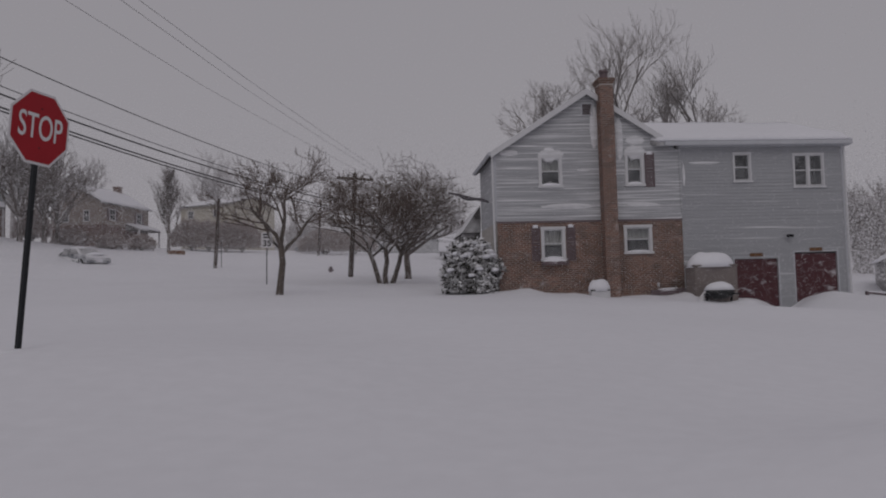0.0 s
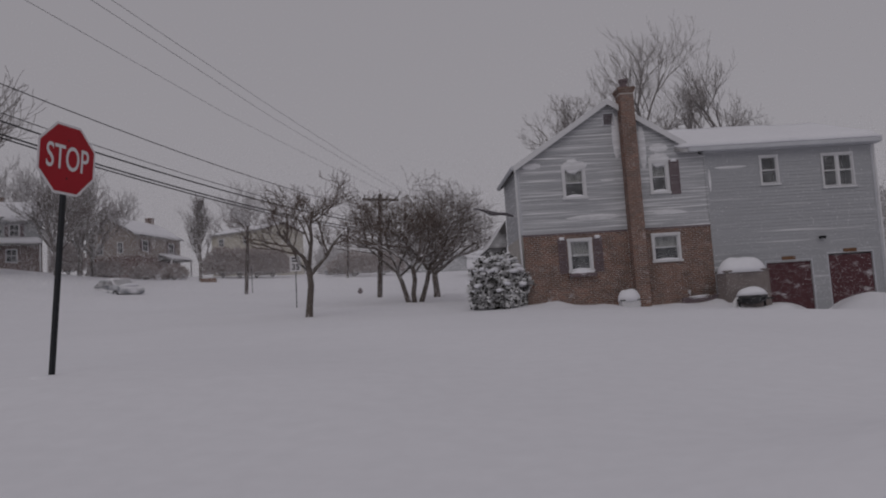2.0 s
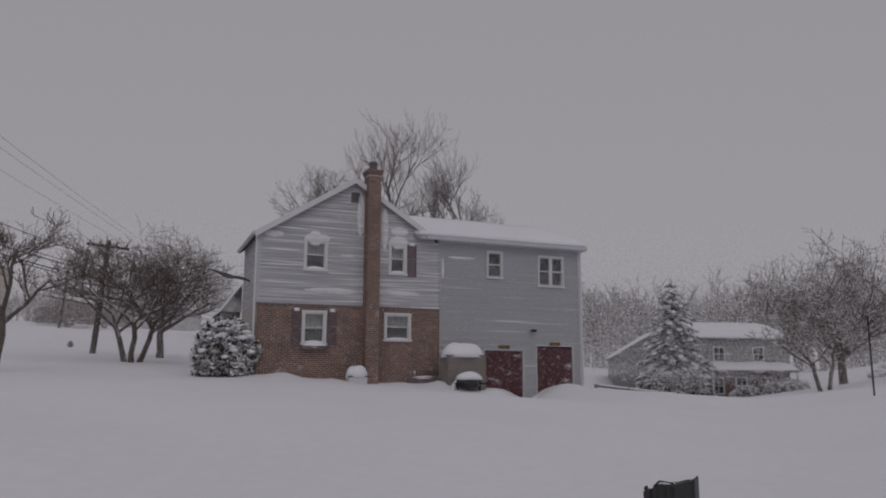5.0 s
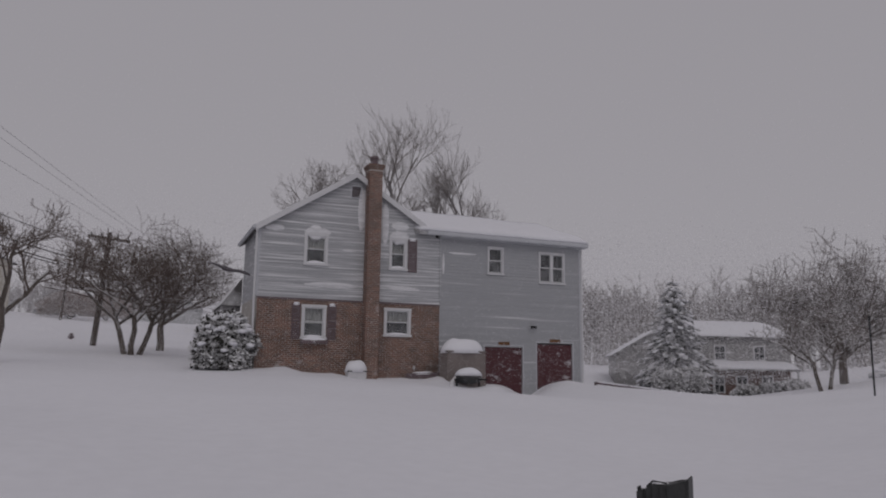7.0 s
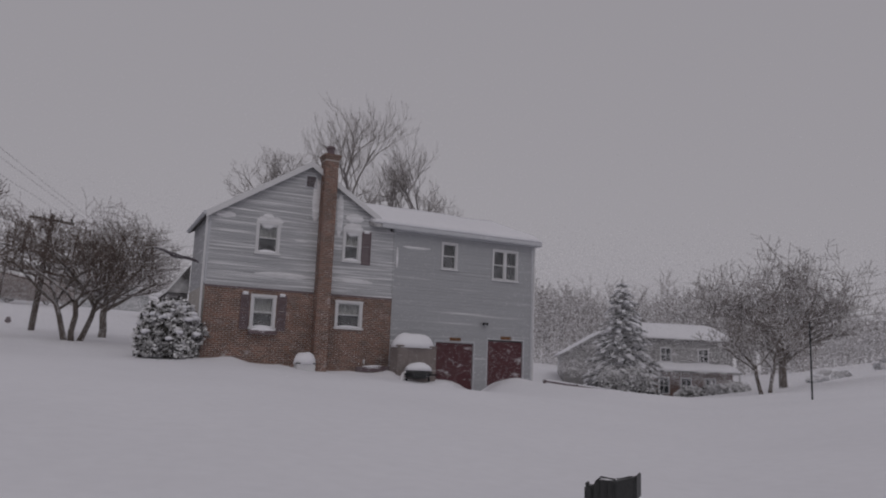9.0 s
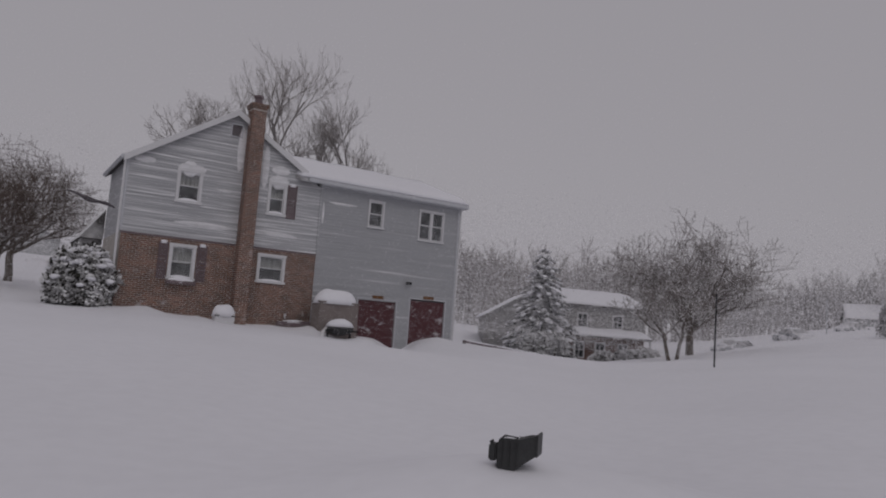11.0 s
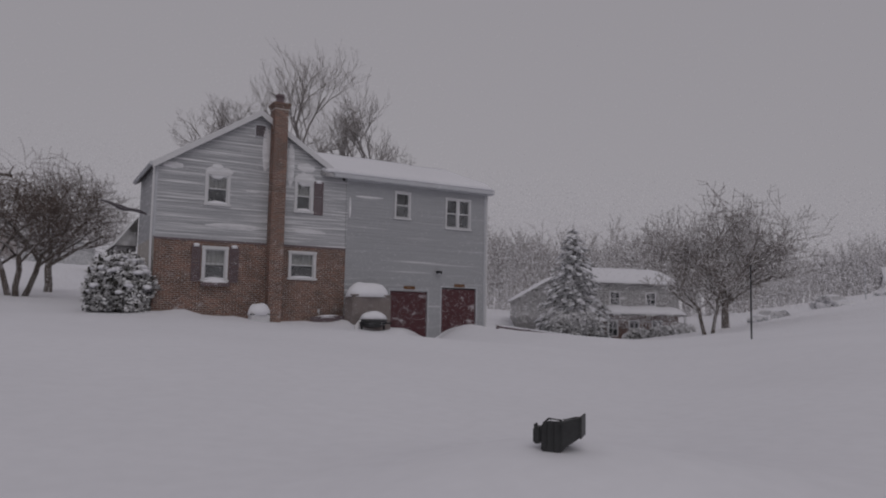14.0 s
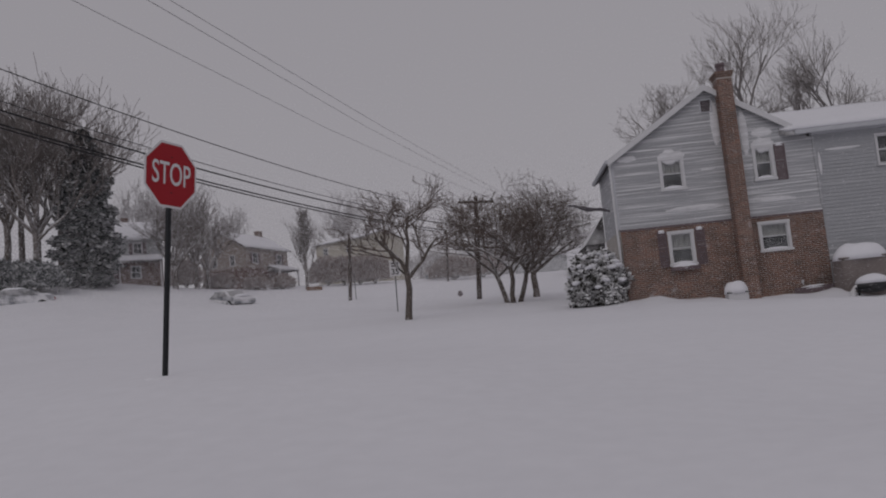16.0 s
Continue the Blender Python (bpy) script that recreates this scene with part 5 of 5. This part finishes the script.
part("hinge_block", bm, PLASTIC, mb)
boxpart("stem", (-0.06, 0.0, -0.05, 0.05, -0.5, -0.0), PLASTIC, mb)
bm = bmesh.new()
tube(bm, [(-0.115, -0.04, 0.18), (-0.07, -0.05, 0.222), (-0.01, -0.05, 0.215), (0.03, -0.04, 0.21)], [0.006] * 4, 6)
part("flag_arm", bm, BLACK, mb)
bm = bmesh.new()
drift(bm, -0.03, 0.0, 0.08, 0.08, 0.02, 0.203, n=16, rings=4, seed=3, skirt=0.01)
part("snow_cap", bm, SNOW, mb, smooth=True)

# ---------------------------------------------------------------- neighbouring houses


def far_window(parent, x0, x1, z0, z1, face, shutters=False):
    """A window on a far house: frame, glass, sash bars; face maps wall coordinates (along, out, up)."""
    bm = bmesh.new()
    for a, b, c, d in ((x0, x0 + 0.09, z0, z1), (x1 - 0.09, x1, z0, z1), (x0 + 0.091, x1 - 0.091, z0, z0 + 0.09), (x0 + 0.091, x1 - 0.091, z1 - 0.09, z1)):
        box(bm, a, b, -0.075, 0.02, c, d, m=face)
    box(bm, x0 + 0.091, x1 - 0.091, -0.062, 0.02, (z0 + z1) / 2 - 0.03, (z0 + z1) / 2 + 0.03, m=face)
    box(bm, (x0 + x1) / 2 - 0.02, (x0 + x1) / 2 + 0.02, -0.060, 0.02, z0 + 0.091, (z0 + z1) / 2 - 0.031, m=face)
    box(bm, (x0 + x1) / 2 - 0.02, (x0 + x1) / 2 + 0.02, -0.060, 0.02, (z0 + z1) / 2 + 0.031, z1 - 0.091, m=face)
    w = part("window", bm, WHITE, parent)
    bm = bmesh.new()
    box(bm, x0 + 0.08, x1 - 0.08, -0.040, -0.030, z0 + 0.08, z1 - 0.08, m=face)
    part("pane", bm, FARPANE, w)
    if shutters:
        for a, b in ((x0 - 0.36, x0 - 0.03), (x1 + 0.03, x1 + 0.36)):
            bm = bmesh.new()
            box(bm, a, b, -0.06, -0.003, z0, z1, m=face)
            part("shutter", bm, SHUTTER, parent)


def neighbour(m, label, w, d, h, rise, low, up, split, ridge="x", windows=(), gable_windows=(), chimney=None, porch=None, door=None, roofmat=None, hang=0.35, snow=0.14):
    """A house with its front at local y = 0 and x from 0 to w; ridge along x or y."""
    e = thing("neighbour_house", m, label, "house")
    F = Matrix.Identity(4)
    holes_low, base = [], -2.0
    bm = bmesh.new()
    box(bm, 0, w, 0, d, base, split)
    part("lower_wall", bm, low, e)
    bm = bmesh.new()
    box(bm, -0.02, w + 0.02, -0.02, d + 0.02, split, h)
    if ridge == "x":
        tri = [((0, 0, h), (0, d, h), (0, d / 2, h + rise - 0.05)), ((w, 0, h), (w, d, h), (w, d / 2, h + rise - 0.05))]
    else:
        tri = [((0, 0, h), (w, 0, h), (w / 2, 0, h + rise - 0.05)), ((0, d, h), (w, d, h), (w / 2, d, h + rise - 0.05))]
    a = [bm.verts.new(p) for p in tri[0]]
    b = [bm.verts.new(p) for p in tri[1]]
    bm.faces.new(a)
    bm.faces.new(b)
    for i in range(3):
        bm.faces.new((a[i], a[(i + 1) % 3], b[(i + 1) % 3], b[i]))
    part("upper_wall", bm, up, e)
    o = hang
    if ridge == "x":
        quads = [((-o, -o, h - o * rise / (d / 2)), (w + o, -o, h - o * rise / (d / 2)), (w + o, d / 2, h + rise), (-o, d / 2, h + rise)),
                 ((w + o, d + o, h - o * rise / (d / 2)), (-o, d + o, h - o * rise / (d / 2)), (-o, d / 2, h + rise), (w + o, d / 2, h + rise))]
    else:
        quads = [((-o, d + o, h - o * rise / (w / 2)), (-o, -o, h - o * rise / (w / 2)), (w / 2, -o, h + rise), (w / 2, d + o, h + rise)),
                 ((w + o, -o, h - o * rise / (w / 2)), (w + o, d + o, h - o * rise / (w / 2)), (w / 2, d + o, h + rise), (w / 2, -o, h + rise))]
    bm = bmesh.new()
    for q in quads:
        v = [bm.verts.new(p) for p in q]
        u = [bm.verts.new(Vector(p) - Vector((0, 0, 0.12))) for p in q]
        bm.faces.new(v)
        bm.faces.new(u[::-1])
        for i in range(4):
            bm.faces.new((v[i], v[(i + 1) % 4], u[(i + 1) % 4], u[i]))
    rf = part("roof", bm, roofmat or ROOFING, e)
    if snow:
        for q in quads:
            bm = bmesh.new()
            snow_slab(bm, [Vector(p) + Vector((0, 0, 0.004)) for p in q], snow, 20, 8, w)
            part("roof_snow", bm, SNOW, rf, smooth=True)
    for x0, x1, z0, z1, sh in windows:
        far_window(e, x0, x1, z0, z1, F, sh)
    for x0, x1, z0, z1, sh in gable_windows:
        G = Matrix.Rotation(radians(-90), 4, "Z")
        far_window(e, x0 - d, x1 - d, z0, z1, Matrix.Translation((0, 0, 0)) @ G, sh)
    if chimney:
        cx, cy, top = chimney
        bm = bmesh.new()
        box(bm, cx - 0.35, cx + 0.35, cy - 0.3, cy + 0.3, h - 0.5, top)
        box(bm, cx - 0.40, cx + 0.40, cy - 0.35, cy + 0.35, top, top + 0.12)
        part("chimney", bm, BRICK, rf)
    if porch:
        x0, x1, z, out = porch
        bm = bmesh.new()
        v = [bm.verts.new(p) for p in ((x0, -0.02, z + 0.55), (x1, -0.02, z + 0.55), (x1, -out, z), (x0, -out, z), (x0, -0.02, z - 0.12), (x1, -0.02, z - 0.12), (x1, -out, z - 0.12), (x0, -out, z - 0.12))]
        for f in ((0, 1, 2, 3), (7, 6, 5, 4), (3, 2, 6, 7), (0, 3, 7, 4), (2, 1, 5, 6)):
            bm.faces.new([v[i] for i in f])
        pr = part("porch_roof", bm, ROOFING, e, "snow-covered porch roof")
        bm = bmesh.new()
        snow_slab(bm, [(x0, -out, z + 0.004), (x1, -out, z + 0.004), (x1, -0.02, z + 0.554), (x0, -0.02, z + 0.554)], 0.16, 16, 5, 2.0)
        part("roof_snow", bm, SNOW, pr, smooth=True)
        for px in (x0 + 0.15, x1 - 0.15):
            boxpart("porch_post", (px - 0.07, px + 0.07, -out + 0.05, -out + 0.19, base, z - 0.12), WHITE, e)
    if door:
        x0, x1, z1 = door
        bm = bmesh.new()
        box(bm, x0 - 0.12, x0, -0.06, 0.0, -1.0, z1 + 0.12)
        box(bm, x1, x1 + 0.12, -0.06, 0.0, -1.0, z1 + 0.12)
        box(bm, x0, x1, -0.06, 0.0, z1, z1 + 0.12)
        dr = part("door_frame", bm, WHITE, e)
        boxpart("front_door", (x0, x1, -0.04, -0.003, -1.0, z1), SHUTTER, dr, "dark front door")
    return e


# far walls: snow dusting, which also lightens their colour in place of haze
CREAM = mat("cream_siding", (0.50, 0.47, 0.40), 0.7, vary=0.08, snow=0.25, stretch=(0.4, 0.4, 2))
GREYSIDE = mat("pale_grey_siding", (0.36, 0.37, 0.38), 0.7, vary=0.08, snow=0.2, stretch=(0.4, 0.4, 2))
TANSIDE = mat("tan_siding", (0.31, 0.268, 0.245), 0.7, vary=0.1, snow=0.3, stretch=(0.4, 0.4, 2))
DULLBRICK = brick_mat("snow_dusted_brick", (0.17, 0.10, 0.085), (0.13, 0.08, 0.07), (0.25, 0.23, 0.22), snow=0.22)
DARKSIDE = mat("dark_grey_siding", (0.27, 0.265, 0.265), 0.75, vary=0.1, snow=0.38, stretch=(0.4, 0.4, 2))


def placed(bearing, dist, turn, dz=0.0):
    x, y = polar(bearing, dist)
    return pose(x, y, ground_z(x, y) + dz, 0, 0, turn + facing(bearing))


# grey house with a porch, partly behind the cedar
neighbour(placed(-45.2, 60.5, 42, 0.7), "grey-sided house with brick ground floor and porch roof", 9.4, 7.5, 5.0, 2.1, DULLBRICK, GREYSIDE, 2.55, "x",
          windows=((6.6, 7.5, 3.25, 4.45, True), (3.2, 4.1, 3.25, 4.45, True), (6.3, 7.3, 0.75, 2.05, False), (3.0, 3.7, 0.6, 2.1, False)), chimney=(6.0, 4.4, 7.6), porch=(2.6, 9.3, 2.5, 1.2), door=(4.3, 5.2, 2.0))
# tan and brick house with its gable to the street
x, y = polar(-29.0, 60)
neighbour(pose(x, y, ground_z(x, y) - 0.3, 0, 0, 84 + facing(-29.0)), "tan house with long snow-covered roof and brick base", 8.2, 5.6, 5.0, 1.7, DULLBRICK, TANSIDE, 2.6, "x",
          windows=((5.9, 6.9, 3.1, 4.3, True), (1.2, 2.2, 3.1, 4.3, True)), gable_windows=((1.3, 2.0, 2.9, 4.1, False), (3.6, 4.3, 2.9, 4.1, False)), chimney=(7.0, 2.9, 7.3), porch=(4.0, 8.1, 2.4, 1.6))
# cream house behind the hedge
x, y = polar(-17.0, 66)
cx, cy = x - 0.9 * 8.0, y + 0.43 * 8.0
neighbour(pose(cx, cy, ground_z(x, y) + 0.4, 0, 0, -25.5 + facing(-17)), "cream-sided two-storey house in blowing snow", 8.0, 7.5, 5.1, 1.0, CREAM, CREAM, 2.3, "x",
          windows=((1.2, 2.1, 3.5, 4.5, False), (5.2, 6.1, 3.5, 4.5, False)), snow=0.12)
# pale gable far down the street, and a low one with a carport
x, y = polar(-3.0, 95)
neighbour(pose(x, y, 4.0, 0, 0, 5), "far pale house with steep snowy gable roof", 12, 9, 4.5, 3.2, GREYSIDE, GREYSIDE, 2.4, "y", snow=0.15)
x, y = polar(3.2, 62)
neighbour(pose(x, y, 1.2, 0, 0, -5), "far house with snow-white roof beyond shrubs", 9, 8, 3.6, 2.4, GREYSIDE, GREYSIDE, 1.5, "x", snow=0.2)
# house in the hollow behind the spruce
x, y = polar(51.2, 47)
neighbour(pose(x, y, -2.5, 0, 0, -24 + facing(51.2)), "grey two-storey house behind a snowy spruce", 7.8, 7.5, 5.6, 1.3, DULLBRICK, DARKSIDE, 2.9, "x",
          windows=((1.2, 2.2, 3.6, 4.8, False), (4.6, 5.6, 3.6, 4.8, False), (1.0, 2.0, 1.0, 2.4, False), (3.0, 4.0, 1.0, 2.4, False), (5.2, 6.2, 1.0, 2.4, False)), porch=(0.2, 7.7, 2.9, 1.5))
x, y = polar(43.4, 47)
neighbour(pose(x, y, -2.0, 0, 0, -38 + facing(43.4)), "low dark garage wing with sloping snowy roof", 6.5, 6.5, 3.6, 1.9, DARKSIDE, DARKSIDE, 1.5, "y", snow=0.10)
# ranch house at the right
x, y = polar(84.8, 68)
neighbour(pose(x, y, ground_z(x, y) - 0.2, 0, 0, -112 + facing(84.8)), "long low ranch house with snow-covered roof", 9.0, 9, 2.2, 2.3, GREYSIDE, GREYSIDE, 1.0, "x",
          windows=((2.0, 3.6, 0.7, 1.8, False), (6.5, 7.6, 0.7, 1.8, False)), snow=0.2)
x, y = polar(93.8, 56)
neighbour(pose(x, y, ground_z(x, y) - 0.2, 0, 0, -92 + facing(93.8)), "white-trimmed house wing with snowy gable roof", 9.0, 9, 2.6, 2.0, GREYSIDE, GREYSIDE, 1.0, "x", windows=((0.8, 2.0, 0.7, 2.1, False), (4.0, 5.2, 0.7, 2.1, False)), snow=0.2)
for b, d, t in ((79.6, 85, -80), (76.2, 100, -70)):
    x, y = polar(b, d)
    neighbour(pose(x, y, ground_z(x, y) - 0.3, 0, 0, t + facing(b)), "far low house under a white roof", 9, 7, 2.2, 2.2, GREYSIDE, GREYSIDE, 1.0, "x", snow=0.2)

# ---------------------------------------------------------------- parked cars


def car(m, label, snow_h=0.16):
    e = thing("parked_car", m, label, "car")
    prof = [(-2.2, 0.35), (-2.25, 0.62), (-2.1, 0.85), (-1.35, 0.95), (-0.75, 1.38), (0.75, 1.42), (1.45, 1.0), (2.1, 0.92), (2.2, 0.62), (2.15, 0.35)]
    bm = bmesh.new()
    sides = []
    for s in (-1, 1):
        sides.append([bm.verts.new((x, s * (0.86 if z < 1.0 else 0.68), z)) for x, z in prof])
    bm.faces.new(sides[0])
    bm.faces.new(sides[1][::-1])
    n = len(prof)
    for i in range(n):
        bm.faces.new((sides[0][i], sides[0][(i + 1) % n], sides[1][(i + 1) % n], sides[1][i]))
    bmesh.ops.bevel(bm, geom=bm.edges[:], offset=0.06, segments=2, affect="EDGES")
    part("body", bm, CARPAINT, e, smooth=False)
    for s in (-1, 1):
        bm = bmesh.new()
        v = [bm.verts.new((x, s * yy, z)) for x, yy, z in ((-1.15, 0.845, 1.01), (1.25, 0.845, 1.01), (0.68, 0.715, 1.34), (-0.70, 0.715, 1.32))]
        bm.faces.new(v)
        bmesh.ops.solidify(bm, geom=bm.faces[:], thickness=0.01)
        part("side_window", bm, CARGLASS, e)
    for x0, x1, z0, z1 in ((-1.36, -0.78, 0.975, 1.37), (0.80, 1.44, 1.41, 1.025)):
        bm = bmesh.new()
        v = [bm.verts.new(p) for p in ((x0, -0.62, z0 + 0.03), (x0, 0.62, z0 + 0.03), (x1, 0.60, z1 + 0.03), (x1, -0.60, z1 + 0.03))]
        bm.faces.new(v)
        bmesh.ops.solidify(bm, geom=bm.faces[:], thickness=0.01)
        part("windscreen", bm, CARGLASS, e)
    for wx in (-1.4, 1.4):
        for s in (-1, 1):
            bm = bmesh.new()
            tube(bm, [(wx, s * 0.70, 0.32), (wx, s * 0.88, 0.32)], [0.32, 0.32], 18)
            wh = part("wheel", bm, TYRE, e)
            bm = bmesh.new()
            tube(bm, [(wx, s * 0.86, 0.32), (wx, s * 0.892, 0.32)], [0.19, 0.17], 14)
            part("rim", bm, GUTTER, wh)
    for s in (-1, 1):
        bm = bmesh.new()
        box(bm, 2.16, 2.235, s * 0.68 - 0.14, s * 0.68 + 0.14, 0.64, 0.80, 0.02)
        part("tail_lamp", bm, LAMPRED, e)
    for cx, rx, z in ((0.02, 0.80, 1.40), (-1.75, 0.42, 0.93), (1.78, 0.38, 0.97)):
        bm = bmesh.new()
        drift(bm, cx, 0, rx, 0.66, snow_h, z, n=20, rings=5, power=3, seed=cx)
        part("snow_cap", bm, SNOW, e, smooth=True)
    return e


car(placed(-30.9, 42, 152, -0.62), "dark grey parked car covered with snow")
car(placed(-49.0, 41, 60, -0.62), "snow-buried parked car by the cedar")
car(placed(72.0, 55, 50, -0.5), "grey parked car capped with snow across street")
car(placed(67.2, 52, -20, -0.75), "snow-buried parked car beyond the trees")
car(placed(86.8, 50, 88, -0.5), "parked car under smooth snow before the ranch house")
car(placed(76.6, 70, -15, -0.6), "far parked car half hidden by drifts")
car(placed(-9.5, 66, 5, -0.2), "far parked car dusted with snow")

# ---------------------------------------------------------------- woods in the distance
def woods(name, bearings, dists, heights, count, seed, label, material=TWIG_FAR):
    """A belt of bare woodland: trunks with a few forks and sprays of twigs."""
    rng = random.Random(seed)
    L = Limbs()
    for i in range(count):
        b, d = rng.uniform(*bearings), rng.uniform(*dists)
        x, y = polar(b, d)
        h = rng.uniform(*heights) * (0.75 + 0.25 * rng.random())
        p = Vector((x, y, ground_z(x, y) - 0.3))
        top = p + Vector((rng.gauss(0, 0.4), rng.gauss(0, 0.4), h * 0.75))
        L.add([p, p.lerp(top, 0.5) + Vector((rng.gauss(0, 0.2), rng.gauss(0, 0.2), 0)), top], [0.24, 0.16, 0.05], 5)
        for k in range(17):
            f = rng.uniform(0.25, 1)
            a = rng.uniform(0, 6.283)
            s = p.lerp(top, f)
            ln = h * 0.34 * (1.2 - f * 0.5)
            q = s + Vector((math.cos(a) * ln * 0.45, math.sin(a) * ln * 0.45, ln * rng.uniform(0.4, 0.9)))
            L.add([s, s.lerp(q, 0.5) + Vector((0, 0, -0.1 * ln)), q], [0.07, 0.05, 0.025], 3)
            for j in range(4):
                t = s.lerp(q, rng.uniform(0.4, 1))
                w = t + Vector((rng.gauss(0, 0.22), rng.gauss(0, 0.22), rng.uniform(0.1, 0.45))) * ln * 0.8
                L.add([t, w], [0.045, 0.022], 3)
    ob = raw(name, L.v, L.f, material)
    return tagged(ob, label, "woods", kind="stuff")


# belts take paler bark colours in place of haze
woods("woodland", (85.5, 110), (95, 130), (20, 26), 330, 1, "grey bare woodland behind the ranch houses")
woods("woodland", (79, 86), (100, 130), (13, 19), 110, 5, "bare grey woods stepping down beside the ranch house", TWIG_HAZE)
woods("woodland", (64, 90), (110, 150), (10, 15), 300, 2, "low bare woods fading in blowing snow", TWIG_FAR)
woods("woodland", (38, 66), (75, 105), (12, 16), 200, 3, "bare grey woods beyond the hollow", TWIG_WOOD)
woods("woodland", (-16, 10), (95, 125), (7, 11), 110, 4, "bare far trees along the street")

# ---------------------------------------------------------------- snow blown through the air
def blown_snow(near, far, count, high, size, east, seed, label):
    """Loose flakes and clots of snow carried by the wind, added to stand in for haze, thickest near the ground and over
    the open east street; size: breadth for each metre of distance; east: how much broader the clots are there.
    """
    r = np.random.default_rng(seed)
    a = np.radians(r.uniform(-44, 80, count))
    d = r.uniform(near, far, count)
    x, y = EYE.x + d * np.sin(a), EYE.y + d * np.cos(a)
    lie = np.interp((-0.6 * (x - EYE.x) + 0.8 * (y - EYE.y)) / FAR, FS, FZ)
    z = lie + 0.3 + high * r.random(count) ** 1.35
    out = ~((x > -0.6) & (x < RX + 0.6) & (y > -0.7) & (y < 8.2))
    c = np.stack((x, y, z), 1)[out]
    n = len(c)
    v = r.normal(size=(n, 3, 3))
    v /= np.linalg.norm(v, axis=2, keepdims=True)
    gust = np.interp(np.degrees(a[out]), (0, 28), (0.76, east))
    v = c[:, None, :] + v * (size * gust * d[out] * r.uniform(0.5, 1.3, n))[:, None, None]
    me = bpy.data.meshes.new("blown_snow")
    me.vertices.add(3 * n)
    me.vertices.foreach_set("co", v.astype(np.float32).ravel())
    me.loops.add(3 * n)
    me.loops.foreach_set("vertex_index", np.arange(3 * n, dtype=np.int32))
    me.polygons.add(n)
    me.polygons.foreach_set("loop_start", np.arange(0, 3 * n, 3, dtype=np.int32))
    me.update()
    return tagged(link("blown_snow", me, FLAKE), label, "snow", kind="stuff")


blown_snow(14, 25.5, 130000, 8.0, 0.00055, 1.05, 1, "sparse wind-blown snowflakes in the air")
blown_snow(30, 62, 460000, 7.5, 0.00072, 1.0, 2, "thick wind-blown snow drifting behind the house")
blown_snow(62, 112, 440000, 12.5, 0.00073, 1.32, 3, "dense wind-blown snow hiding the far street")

# ---------------------------------------------------------------- bricks of the house front
BW, BH, GAP = 0.215, 0.0715, 0.012


def brick_shape(w, at=None, lift=0.008):
    """A brick's face with eased edges, proud of its mortar; at: left, front, foot."""
    x, y, z = at or (0, 0, 0)
    h, e = BH - GAP, 0.004
    v = [(x, y + 0.004, z), (x + w, y + 0.004, z), (x + w, y + 0.004, z + h), (x, y + 0.004, z + h),
         (x + e, y - lift, z + e), (x + w - e, y - lift, z + e), (x + w - e, y - lift, z + h - e), (x + e, y - lift, z + h - e)]
    return v, [(4, 5, 6, 7), (0, 1, 5, 4), (1, 2, 6, 5), (2, 3, 7, 6), (3, 0, 4, 7)]


def courses(x0, x1, z0, z1, holes):
    """Running bond: left end, width and foot of every brick."""
    row, z = 0, z0
    while z + BH <= z1:
        cuts = [(h[0], h[1]) for h in holes if h[2] - 0.02 < z + BH / 2 < h[3] + 0.02]
        for a, b in spans(x0, x1, cuts):
            x = a - (BW / 2 if row % 2 else 0) - ((a - x0) % BW)
            while x < b:
                p, q = max(x, a), min(x + BW - GAP, b)
                if q - p > 0.03:
                    yield p, q - p, z
                x += BW
        row, z = row + 1, z + BH


rng = random.Random(5)
one = bpy.data.meshes.new("brick")
one.from_pydata(*[brick_shape(BW - GAP)[0], [], brick_shape(BW - GAP)[1]])
one.materials.append(BRICKPIECE)
rv, rf, count = [], [], 0
for x, w, z in courses(0.0, BX, H(-0.70), H(2.52), [hole(W3), hole(W4), (3.89, 4.37, H(-1), H(2.6))]):
    full = abs(w - (BW - GAP)) < 0.002
    if full and x < 2.95 and z > H(0.75) and count < 300:
        ob = new("brick", one)
        ob.parent = brick_wall
        ob.location = (x, rng.uniform(-0.003, 0.001), z + rng.uniform(-0.001, 0.001))
        count += 1
    else:
        v, f = brick_shape(w, (x, rng.uniform(-0.003, 0.001), z))
        f = [tuple(i + len(rv) for i in q) for q in f]
        rv += v
        rf += f
tagged(raw("brickwork", rv, rf, BRICKPIECE, brick_wall), kind="stuff")
# the stack: its front and the cheek toward the street
rv, rf = [], []
for x0, x1, z0, z1, front, back in ((3.88, 4.38, H(-0.7), H(7.56), -0.50, -0.04),):
    for x, w, z in courses(x0, x1, z0, z1, []):
        v, f = brick_shape(w, (x, front + rng.uniform(-0.003, 0.001), z))
        f = [tuple(i + len(rv) for i in q) for q in f]
        rv += v
        rf += f
    for x, w, z in courses(0, back - front, z0, z1, []):
        v, f = brick_shape(w, (x, 0, z))
        v = [(x0 + b, back - a, c) for a, b, c in v]
        f = [tuple(i + len(rv) for i in q) for q in f]
        rv += v
        rf += f
tagged(raw("brickwork", rv, rf, BRICKPIECE, ch), kind="stuff")
